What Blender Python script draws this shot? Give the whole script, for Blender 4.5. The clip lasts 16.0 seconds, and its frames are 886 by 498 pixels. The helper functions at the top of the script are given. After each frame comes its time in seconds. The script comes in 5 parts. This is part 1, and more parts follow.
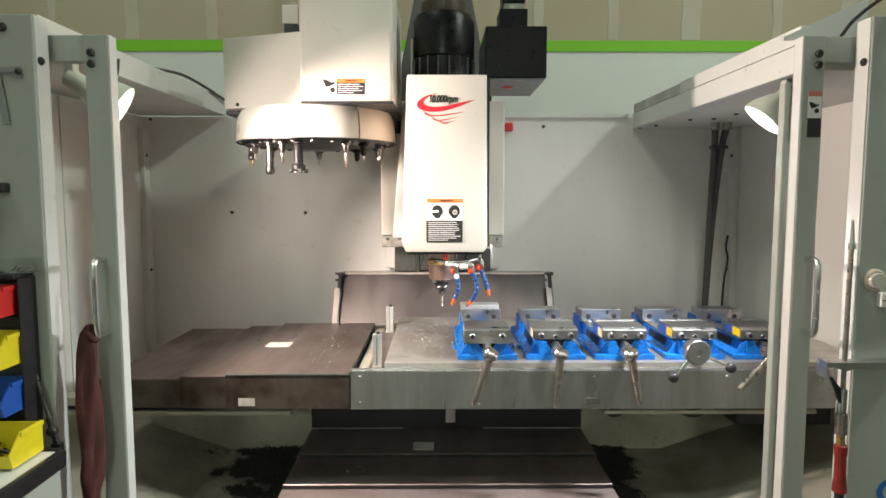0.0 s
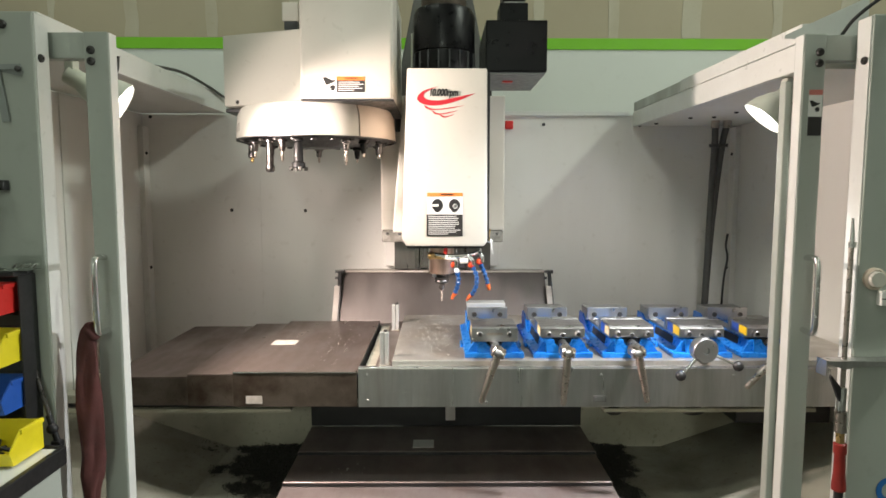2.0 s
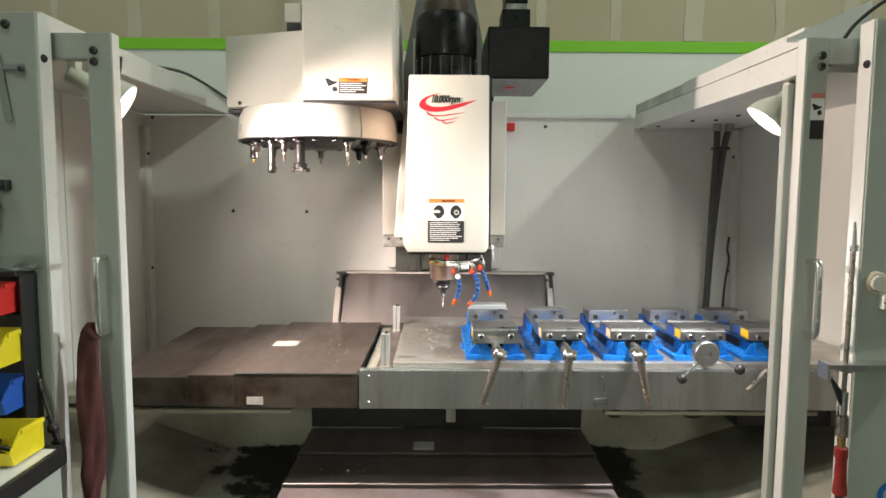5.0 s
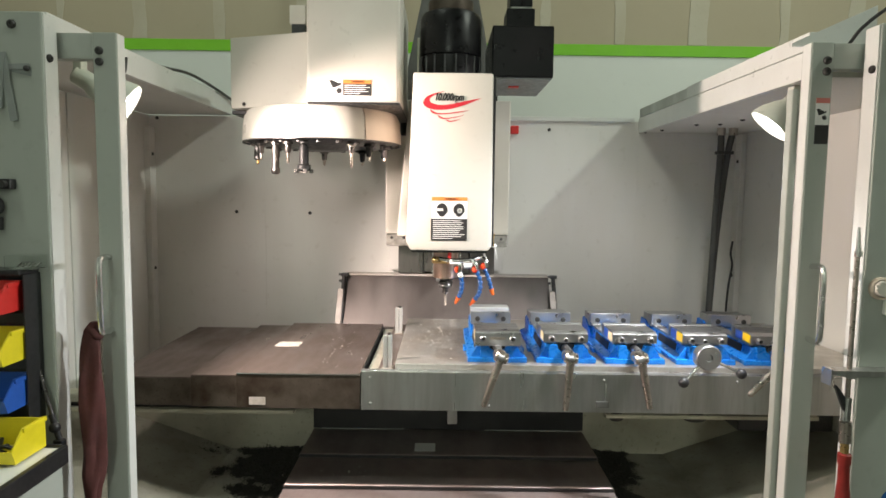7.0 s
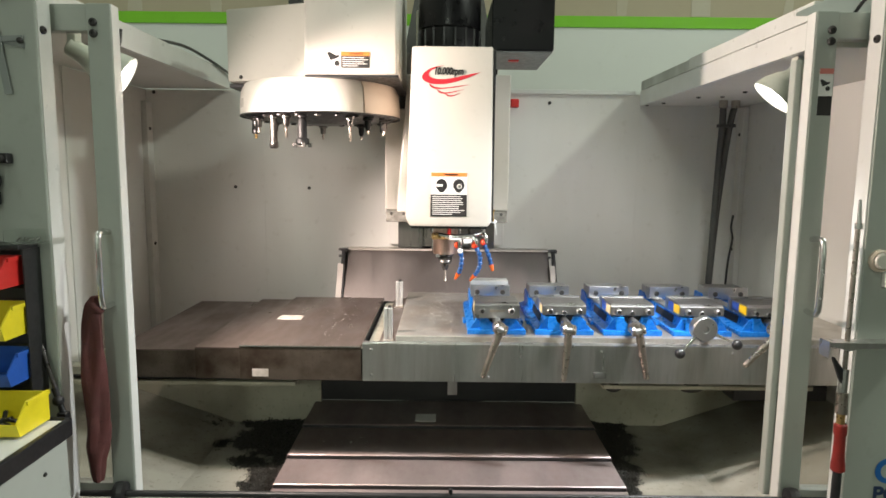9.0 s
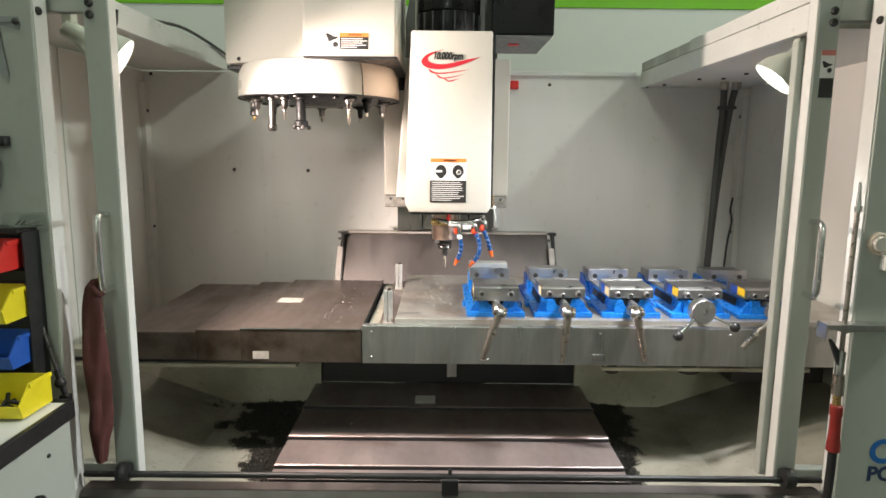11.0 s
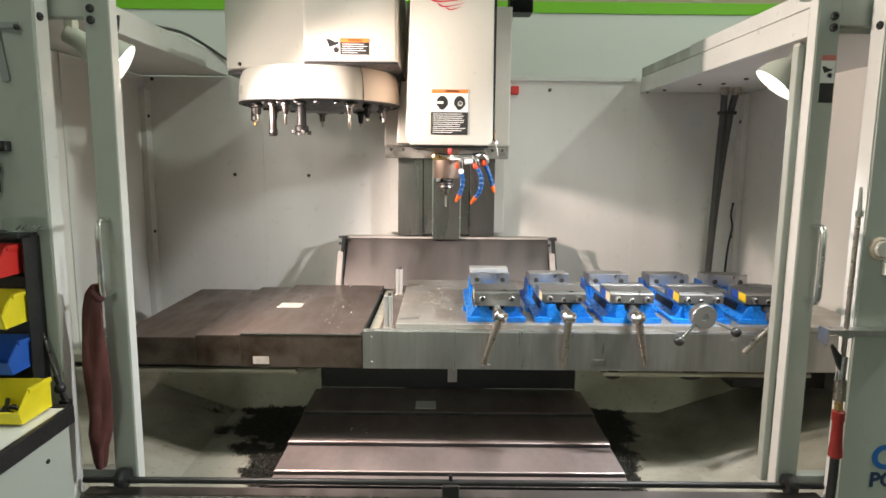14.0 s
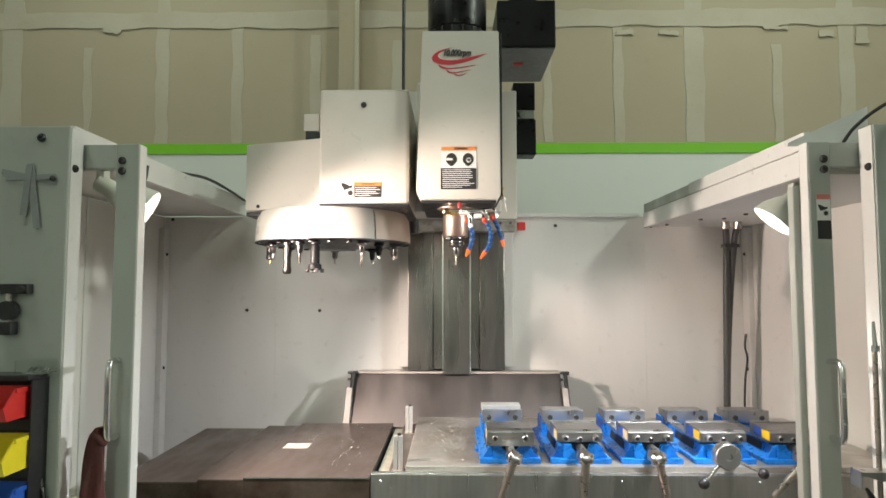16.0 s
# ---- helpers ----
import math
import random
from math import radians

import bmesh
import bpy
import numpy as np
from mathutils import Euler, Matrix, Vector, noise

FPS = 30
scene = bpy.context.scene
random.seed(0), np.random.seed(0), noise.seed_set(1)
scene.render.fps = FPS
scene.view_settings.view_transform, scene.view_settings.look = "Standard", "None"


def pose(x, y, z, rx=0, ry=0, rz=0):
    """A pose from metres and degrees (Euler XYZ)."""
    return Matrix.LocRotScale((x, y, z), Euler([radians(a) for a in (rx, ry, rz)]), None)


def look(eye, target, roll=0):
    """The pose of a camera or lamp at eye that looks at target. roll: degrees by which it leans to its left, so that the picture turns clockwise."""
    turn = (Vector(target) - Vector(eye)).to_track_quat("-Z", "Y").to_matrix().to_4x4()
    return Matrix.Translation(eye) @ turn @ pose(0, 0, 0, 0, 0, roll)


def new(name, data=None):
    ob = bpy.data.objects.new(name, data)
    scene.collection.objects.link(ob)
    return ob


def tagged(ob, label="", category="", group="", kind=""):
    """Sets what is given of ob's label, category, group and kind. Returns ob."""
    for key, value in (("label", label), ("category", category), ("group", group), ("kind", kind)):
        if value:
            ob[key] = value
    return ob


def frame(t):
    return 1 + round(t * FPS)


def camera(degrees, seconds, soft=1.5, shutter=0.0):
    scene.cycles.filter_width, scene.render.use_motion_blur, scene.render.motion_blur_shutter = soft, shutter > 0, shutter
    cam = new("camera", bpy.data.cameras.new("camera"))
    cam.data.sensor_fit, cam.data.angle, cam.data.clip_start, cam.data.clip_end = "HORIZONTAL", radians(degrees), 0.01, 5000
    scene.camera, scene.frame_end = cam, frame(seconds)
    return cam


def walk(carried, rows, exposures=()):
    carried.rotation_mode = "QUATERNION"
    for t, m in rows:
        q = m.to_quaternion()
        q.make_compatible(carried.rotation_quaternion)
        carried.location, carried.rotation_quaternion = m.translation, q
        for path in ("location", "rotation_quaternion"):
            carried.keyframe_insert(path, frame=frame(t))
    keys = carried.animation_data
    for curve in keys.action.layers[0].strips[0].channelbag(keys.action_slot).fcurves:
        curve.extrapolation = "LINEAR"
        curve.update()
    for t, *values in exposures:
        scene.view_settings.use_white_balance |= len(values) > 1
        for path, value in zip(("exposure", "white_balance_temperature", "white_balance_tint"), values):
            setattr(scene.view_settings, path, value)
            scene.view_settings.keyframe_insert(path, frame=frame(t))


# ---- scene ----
# the camera: seconds, eye, yaw, pitch, lean
cam = camera(71.0, 16.0, soft=1.6)
PATH = [
    (0, 0.0000, 0.0000, 1.4800, -0.360, -5.000, 0.000),
    (0.5, -0.0008, -0.0000, 1.4805, -0.401, -4.975, 0.073),
    (1, -0.0010, -0.0005, 1.4796, -0.411, -5.031, 0.089),
    (1.5, -0.0017, 0.0005, 1.4801, -0.405, -5.150, 0.079),
    (2, -0.0018, 0.0000, 1.4805, -0.403, -5.195, 0.073),
    (2.5, -0.0013, 0.0000, 1.4806, -0.377, -5.168, 0.065),
    (3, -0.0011, 0.0004, 1.4802, -0.350, -5.135, 0.074),
    (3.5, -0.0012, 0.0008, 1.4795, -0.340, -5.111, 0.129),
    (4, -0.0018, 0.0006, 1.4803, -0.346, -5.124, 0.145),
    (6.5, -0.0024, 0.0004, 1.4804, -0.117, -4.831, 0.740),
    (7, -0.0031, 0.0011, 1.4801, -0.059, -4.817, 0.764),
    (7.5, -0.0052, 0.0004, 1.4823, -0.044, -4.840, 0.617),
    (8, -0.0021, -0.0001, 1.4815, 0.042, -4.787, 0.593),
    (8.5, -0.0032, 0.0025, 1.4775, -0.016, -5.111, 0.715),
    (9, -0.0010, 0.0032, 1.4740, -0.055, -7.039, 0.605),
    (9.2, -0.0010, 0.0032, 1.4740, -0.060, -7.780, 0.600),
    (9.6, -0.0020, 0.0030, 1.4750, -0.100, -8.550, 0.600),
    (11.5, -0.0023, 0.0019, 1.4754, -0.159, -8.650, 0.591),
    (12, -0.0021, 0.0034, 1.4756, -0.152, -8.507, 0.598),
    (12.5, -0.0022, 0.0034, 1.4752, -0.154, -8.496, 0.592),
    (13, -0.0042, 0.0030, 1.4745, -0.184, -8.405, 0.590),
    (13.5, -0.0025, 0.0033, 1.4741, -0.141, -8.320, 0.597),
    (14, -0.0026, 0.0036, 1.4747, -0.113, -8.180, 0.573),
    (14.5, -0.0029, 0.0032, 1.4752, -0.113, -8.146, 0.606),
    (15, -0.0029, 0.0037, 1.4765, -0.088, -7.974, 0.602),
    (15.5, -0.0054, 0.0036, 1.4873, -0.056, -6.805, 0.528),
    (15.6, -0.0043, 0.0016, 1.4877, 0.050, -5.846, 0.505),
    (15.7, -0.0049, 0.0041, 1.4897, 0.202, -3.566, 0.501),
    (15.8, -0.0038, 0.0030, 1.4921, 0.386, -1.162, 0.214),
    (15.9, -0.0039, -0.0001, 1.4947, 0.642, 1.488, 0.110),
    (16, -0.0056, -0.0086, 1.4966, 0.792, 3.709, 0.014),
]


def aim(x, y, z, yaw, pitch, lean):
    return pose(x, y, z, 90 + pitch, 0, yaw) @ pose(0, 0, 0, 0, 0, lean)


walk(cam, [(row[0], aim(*row[1:])) for row in PATH], exposures=[(0, 0.0, 6500, 10), (16, 0.0, 6500, 10)])

# ---- light: a high bay, added ceiling fill, two work lamps in the enclosure ----
world = bpy.data.worlds.new("world")
scene.world = world
world.use_nodes = True
world.node_tree.nodes["Background"].inputs[0].default_value = (0.75, 0.85, 0.7, 1)
world.node_tree.nodes["Background"].inputs[1].default_value = 0.02


def lamp(name, kind, m, watts, color, **more):
    data = bpy.data.lights.new(name, kind)
    data.energy, data.color = watts, color
    for key, value in more.items():
        if key == "size":
            data.size = value
        if key == "size_y":
            data.shape, data.size_y = "RECTANGLE", value
        if key == "radius":
            data.shadow_soft_size = value
        if key == "cone":
            data.spot_size, data.spot_blend = radians(value), more.get("blend", 1.0)
    ob = new(name, data)
    ob.matrix_world = m
    return ob


HIGH_BAY = (4.5, 0.6, 5.7)
BAY_TINT = (0.91, 1.0, 0.87)
lamp("high_bay_light", "SPOT", look(HIGH_BAY, (0.3, 3.0, 1.5)), 590, BAY_TINT, radius=0.16, cone=120)
# unseen ceiling lamps, added as fill for the panels, walls and covers
FILL_BAYS = ((-2.0, 0.2, 44), (-1.0, -5.5, 50), (-1.6, -12.5, 400), (-2.4, 3.7, 38), (2.6, 3.7, 36))
for bx, by, watts in FILL_BAYS:
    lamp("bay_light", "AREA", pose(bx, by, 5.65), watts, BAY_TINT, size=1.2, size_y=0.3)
LAMP_L, WAY_L = Vector((-0.90, 1.80, 1.728)), Vector((0.84, 0.22, -0.50)).normalized()
LAMP_R, WAY_R = Vector((0.9375, 1.82, 1.695)), Vector((-0.64, 0.15, -0.75)).normalized()
# each lamp: the beam out of its shade, and the faint spill of its rim
for spot, way, tint, watts, cone, blend in ((LAMP_L, WAY_L, (1.0, 0.81, 0.72), 132, 110, 0.5), (LAMP_L, WAY_L, (1.0, 0.85, 0.78), 13, 172, 0.4),
                                            (LAMP_R, WAY_R, (0.94, 0.97, 1.0), 86, 108, 0.8), (LAMP_R, WAY_R, (1.0, 0.97, 0.96), 17, 172, 0.4)):
    lamp("work_light", "SPOT", look(spot + way * 0.012, spot + way), watts, tint, radius=0.04, cone=cone, blend=blend)


# ---- materials ----
class Nodes:
    def __init__(self, name):
        self.mat = bpy.data.materials.new(name)
        self.mat.use_nodes = True
        self.tree = self.mat.node_tree
        self.bsdf = self.tree.nodes["Principled BSDF"]
        self.where = None

    def add(self, kind, **inputs):
        node = self.tree.nodes.new(kind)
        for key, value in inputs.items():
            node.inputs[key.replace("_", " ")].default_value = value
        return node

    def link(self, a, b):
        self.tree.links.new(a, b)

    def coords(self, stretch=(1, 1, 1)):
        tex = self.tree.nodes.new("ShaderNodeTexCoord")
        mapping = self.tree.nodes.new("ShaderNodeMapping")
        mapping.inputs["Scale"].default_value = stretch
        self.link(tex.outputs["Object"], mapping.inputs["Vector"])
        return mapping.outputs[0]

    def noise(self, scale, detail=4.0, stretch=(1, 1, 1), rough=0.55):
        node = self.add("ShaderNodeTexNoise", Scale=scale, Detail=detail, Roughness=rough)
        self.link(self.coords(stretch), node.inputs["Vector"])
        return node.outputs["Fac"]

    def ramp(self, fac, stops):
        node = self.tree.nodes.new("ShaderNodeValToRGB")
        ramp = node.color_ramp
        while len(ramp.elements) < len(stops):
            ramp.elements.new(0.5)
        for e, (at, c) in zip(ramp.elements, stops):
            e.position, e.color = at, (c if len(c) == 4 else (*c, 1)) if isinstance(c, tuple) else (c, c, c, 1)
        self.link(fac, node.inputs[0])
        return node.outputs[0]

    def mix(self, fac, a, b, blend="MIX"):
        node = self.tree.nodes.new("ShaderNodeMix")
        node.data_type, node.blend_type = "RGBA", blend
        for value, at in ((fac, 0), (a, 6), (b, 7)):
            if isinstance(value, (int, float)):
                node.inputs[at].default_value = value if at == 0 else (value, value, value, 1)
            elif isinstance(value, tuple):
                node.inputs[at].default_value = value if len(value) == 4 else (*value, 1)
            else:
                self.link(value, node.inputs[at])
        return node.outputs[2]

    def bump(self, height, strength, distance=0.002):
        node = self.add("ShaderNodeBump", Strength=strength, Distance=distance)
        self.link(height, node.inputs["Height"])
        self.link(node.outputs[0], self.bsdf.inputs["Normal"])


def paint(name, color, rough=0.45, dirt=(0.45, 0.40, 0.33), amount=0.25, scale=3.0, grain=260, metal=0.0, bump=0.06, stretch=(1, 1, 1)):
    """Paint, plastic or plain metal: a colour with soft soiling, small specks and a fine skin."""
    n = Nodes(name)
    soil = n.ramp(n.noise(scale, 6, stretch), [(0.42, 0.0), (0.72, amount)])
    speck = n.ramp(n.noise(scale * 17, 3), [(0.60, 0.0), (0.74, amount * 0.8)])
    tone = n.mix(soil, color, tuple(c * d for c, d in zip(color, dirt)))
    tone = n.mix(speck, tone, tuple(c * d for c, d in zip(color, dirt)))
    n.link(tone, n.bsdf.inputs["Base Color"])
    n.link(n.ramp(n.noise(scale * 5, 4), [(0.3, max(rough - 0.1, 0.03)), (0.7, rough + 0.12)]), n.bsdf.inputs["Roughness"])
    n.bsdf.inputs["Metallic"].default_value = metal
    if bump:
        n.bump(n.noise(grain, 3), bump, 0.001)
    return n.mat


def steel(name, color, rough, stain=(0.1, 0.08, 0.06), amount=0.5, stretch=(1, 1, 1), scale=4.0, brushed=(1, 1, 1), brush=0.1, metal=1.0):
    """Bare or plated metal: run marks along one axis, brushing along another."""
    n = Nodes(name)
    runs = n.ramp(n.noise(scale, 7, stretch, 0.62), [(0.40, 0.0), (0.70, amount)])
    fine = n.ramp(n.noise(scale * 14, 4, stretch), [(0.55, 0.0), (0.8, amount * 0.35)])
    tone = n.mix(runs, color, stain)
    tone = n.mix(fine, tone, stain)
    n.link(tone, n.bsdf.inputs["Base Color"])
    n.bsdf.inputs["Metallic"].default_value = metal
    n.link(n.ramp(n.noise(scale * 2, 6, stretch), [(0.3, rough - 0.08), (0.72, rough + 0.16)]), n.bsdf.inputs["Roughness"])
    n.bump(n.noise(90, 4, brushed), brush, 0.001)
    return n.mat


def plain(name, color, rough=0.5, metal=0.0, glow=0.0):
    n = Nodes(name)
    n.bsdf.inputs["Base Color"].default_value = (*color, 1)
    n.bsdf.inputs["Roughness"].default_value = rough
    n.bsdf.inputs["Metallic"].default_value = metal
    if glow:
        n.bsdf.inputs["Emission Color"].default_value = (*color, 1)
        n.bsdf.inputs["Emission Strength"].default_value = glow
    return n.mat


def glass(name, tint=(0.96, 0.97, 0.95), rough=0.02):
    n = Nodes(name)
    n.bsdf.inputs["Base Color"].default_value = (*tint, 1)
    n.bsdf.inputs["Transmission Weight"].default_value = 1.0
    n.bsdf.inputs["Roughness"].default_value = rough
    n.bsdf.inputs["IOR"].default_value = 1.05
    return n.mat


WHITE = paint("enclosure_paint", (0.66, 0.67, 0.645), 0.42, amount=0.16, scale=1.6, stretch=(1, 1, 0.4))
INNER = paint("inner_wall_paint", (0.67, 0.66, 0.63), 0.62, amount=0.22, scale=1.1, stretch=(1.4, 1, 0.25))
# the machine's off-white, darkened to put the front's shade into the paint
SHADEDWHITE = paint("shaded_white_paint", (0.385, 0.41, 0.37), 0.42, amount=0.14, scale=1.4, stretch=(1, 1, 0.5))
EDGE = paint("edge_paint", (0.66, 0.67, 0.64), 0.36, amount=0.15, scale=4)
PAN = paint("chip_pan_paint", (0.33, 0.32, 0.265), 0.5, amount=0.7, scale=3.6, dirt=(0.30, 0.27, 0.22))
CREAM = paint("cream_casting_paint", (0.60, 0.57, 0.51), 0.36, amount=0.08, scale=2.2)
BEIGE = paint("beige_plastic", (0.62, 0.52, 0.42), 0.45, amount=0.1)
# its dark streaks also paint the apron's vertical reflections
STAINLESS = steel("stainless_sheet", (0.62, 0.62, 0.61), 0.32, (0.20, 0.185, 0.16), 0.75, (3.2, 1, 0.3), 2.2, (1, 1, 12))
STAINED = steel("stained_cover_sheet", (0.18, 0.145, 0.13), 0.33, (0.10, 0.075, 0.062), 0.7, (2.2, 0.8, 1.2), 2.6, (14, 1, 1), 0.1, 0.6)
DARKSTEEL = steel("dark_way_cover", (0.20, 0.18, 0.172), 0.42, (0.12, 0.10, 0.09), 0.45, (2, 1, 0.7), 2.4, (1, 1, 14))
COLUMNSTEEL = steel("column_cover_sheet", (0.24, 0.222, 0.21), 0.25, (0.10, 0.085, 0.078), 0.6, (3, 1, 0.3), 1.8, (1, 1, 14))
TABLEIRON = steel("table_iron", (0.60, 0.58, 0.54), 0.36, (0.24, 0.18, 0.12), 0.7, (1, 1, 1), 5.0, (1, 10, 1), 0.1, 0.8)
# darker copy of the ground steel, with dark reflections put into its colour
DARKGROUND = steel("dark_ground_steel", (0.36, 0.355, 0.35), 0.34, (0.22, 0.21, 0.20), 0.5, (1, 3, 1), 11.0, (12, 1, 1))
GROUND = steel("ground_steel", (0.47, 0.47, 0.475), 0.30, (0.36, 0.35, 0.34), 0.3, (1, 3, 1), 9.0, (12, 1, 1))
CHROME = steel("chrome", (0.80, 0.80, 0.79), 0.14, (0.45, 0.44, 0.42), 0.3, (1, 1, 1), 20.0)
HANDLEMETAL = steel("handle_metal", (0.50, 0.45, 0.40), 0.28, (0.20, 0.16, 0.13), 0.5, (1, 1, 1), 30.0)
BRASS = steel("brass", (0.70, 0.48, 0.20), 0.28, (0.30, 0.18, 0.07), 0.4, (1, 1, 1), 40.0)
BLUE = paint("vise_blue_paint", (0.010, 0.18, 0.60), 0.30, dirt=(0.25, 0.3, 0.45), amount=0.45, scale=14)
BLACK = paint("black_plastic", (0.014, 0.014, 0.015), 0.38, dirt=(2.2, 2.1, 2.0), amount=0.5, scale=12)
BLACKBOX = paint("black_enamel", (0.004, 0.004, 0.0045), 0.34, dirt=(1.8, 1.8, 1.8), amount=0.4, scale=6)
BLACKBOX.node_tree.nodes["Principled BSDF"].inputs["Specular IOR Level"].default_value = 0.25
# reflected light on the black box's underside, put into a lighter grey
BOXSHEEN = paint("box_bottom_sheen", (0.16, 0.17, 0.165), 0.4, amount=0.3, scale=8)
RUBBER = paint("hose_rubber", (0.055, 0.055, 0.052), 0.5, amount=0.3, scale=20)
# near-black fill: the shade in holes and recesses, put into colour
HOLESHADE = plain("hole_shade", (0.012, 0.011, 0.010), 0.7)
BOLT = paint("black_bolt", (0.03, 0.028, 0.026), 0.45, amount=0.3, scale=40)
RED = paint("red_plastic", (0.62, 0.025, 0.02), 0.38, amount=0.3, scale=14)
YELLOW = paint("yellow_plastic", (0.78, 0.66, 0.02), 0.38, amount=0.25, scale=14)
BINBLUE = paint("blue_plastic", (0.02, 0.10, 0.46), 0.38, amount=0.3, scale=14)
ORANGE = paint("orange_plastic", (0.78, 0.13, 0.012), 0.4, amount=0.2, scale=60)
HOSEBLUE = paint("segment_blue_plastic", (0.010, 0.065, 0.22), 0.28, amount=0.2, scale=60)
RAG = paint("red_cloth", (0.085, 0.024, 0.021), 0.9, dirt=(0.28, 0.30, 0.32), amount=0.75, scale=6, grain=900, bump=0.5)
LABELWHITE = plain("label_white", (0.78, 0.77, 0.74), 0.45)
LABELORANGE = plain("label_orange", (0.86, 0.24, 0.05), 0.45)
LABELBLACK = plain("label_black", (0.02, 0.018, 0.018), 0.45)
LABELRED = plain("label_red", (0.52, 0.015, 0.03), 0.4)
LABELYELLOW = plain("label_yellow", (0.85, 0.55, 0.01), 0.4)
LABELBLUE = plain("label_blue", (0.03, 0.08, 0.34), 0.4)
LETTERBLUE = plain("letter_blue", (0.015, 0.13, 0.42), 0.4)
LETTERDARK = plain("letter_dark", (0.02, 0.04, 0.10), 0.4)
CLEAR = glass("clear_window", (0.93, 0.93, 0.89))
CLEARPLASTIC = glass("clear_plastic", (0.9, 0.92, 0.9), 0.12)
BULB = plain("lamp_glow", (1.0, 0.97, 0.95), 0.5, 0, 9.0)
TUBE = plain("fill_glow", (0.93, 1.0, 0.80), 0.5, 0, 6.0)
SHADE = paint("lamp_shade_paint", (0.55, 0.57, 0.50), 0.35, amount=0.15, scale=10)
WALLWHITE = paint("white_wall_paint", (0.70, 0.72, 0.68), 0.6, amount=0.08, scale=0.8)
BOARD = paint("drywall_paper", (0.43, 0.37, 0.265), 0.8, amount=0.16, scale=0.9, dirt=(0.75, 0.74, 0.72))
MUD = paint("joint_compound", (0.50, 0.46, 0.365), 0.8, amount=0.4, scale=2.6, dirt=(0.75, 0.68, 0.56))
GREENTAPE = paint("green_masking_tape", (0.20, 0.55, 0.02), 0.6, amount=0.12, scale=2)
GREYSTRIP = paint("grey_strip", (0.26, 0.28, 0.27), 0.45, amount=0.3, scale=8)
BASEPAINT = paint("machine_base_paint", (0.52, 0.50, 0.40), 0.5, amount=0.6, scale=3.0, dirt=(0.4, 0.36, 0.28))
CONCRETE = paint("shop_concrete", (0.13, 0.125, 0.115), 0.6, amount=0.5, scale=0.8)
MATTEBLACK = paint("matte_black_oxide", (0.006, 0.006, 0.006), 0.5, amount=0.3, scale=30, dirt=(2, 2, 2))
MATTEBLACK.node_tree.nodes["Principled BSDF"].inputs["Specular IOR Level"].default_value = 0.25
FRONTCOVER = steel("front_cover_sheet", (0.42, 0.36, 0.345), 0.48, (0.26, 0.20, 0.19), 0.7, (1.6, 0.8, 1.0), 3.0, (14, 1, 1), 0.08, 0.8)
DARKTOOL = steel("dark_tool_steel", (0.17, 0.16, 0.155), 0.30, (0.07, 0.06, 0.055), 0.7, (1, 1, 1), 20.0)
CHIPS = paint("oily_chips", (0.028, 0.026, 0.020), 0.6, amount=0.4, scale=30, dirt=(1.6, 1.5, 1.4))
SHAVING = plain("bright_shaving", (0.55, 0.55, 0.53), 0.6, 0.0)
ALUMINIUM = steel("milled_aluminium", (0.84, 0.84, 0.83), 0.36, (0.55, 0.54, 0.52), 0.4, (1, 1, 0.3), 12.0, (1, 1, 10), 0.1, 0.85)
GRIPRED = paint("dull_red_rubber", (0.24, 0.018, 0.013), 0.5, amount=0.5, scale=20)
DIRTYPAPER = paint("worn_paper", (0.50, 0.47, 0.43), 0.6, amount=0.6, scale=30)
CASTING = paint("saddle_casting_paint", (0.48, 0.48, 0.40), 0.5, amount=0.8, scale=5, dirt=(0.2, 0.18, 0.15))


# ---- helpers to build things ----
ORIGIN, NEAR = {}, set()
# things at the machine's front are shrunk towards the camera's eye, to fit its view
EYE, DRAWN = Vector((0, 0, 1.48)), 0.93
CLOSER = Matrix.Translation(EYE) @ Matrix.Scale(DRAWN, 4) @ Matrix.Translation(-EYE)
LOW = -0.111


def thing(name, base, label, category, group="", kind="", near=False):
    ob = new(name)
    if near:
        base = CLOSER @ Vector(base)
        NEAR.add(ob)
    ob.location = base
    ORIGIN[ob] = Vector(base)
    return tagged(ob, label, category, group, kind)


def part(name, bm, material, parent, label="", smooth=False, kind=""):
    """Links a bmesh, drawn in world places, as one mesh under a thing or under one of its parts."""
    mesh = bpy.data.meshes.new(name)
    bm.normal_update()
    if smooth:
        for face in bm.faces:
            face.smooth = True
        for edge in bm.edges:
            if len(edge.link_faces) == 2 and edge.calc_face_angle(0) > radians(40):
                edge.smooth = False
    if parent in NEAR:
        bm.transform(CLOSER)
    bmesh.ops.translate(bm, verts=bm.verts, vec=-ORIGIN[parent])
    bm.to_mesh(mesh)
    bm.free()
    mesh.materials.append(material)
    ob = new(name, mesh)
    ob.parent = parent
    ORIGIN[ob] = ORIGIN[parent]
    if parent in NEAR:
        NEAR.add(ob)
    return tagged(ob, label, kind=kind)


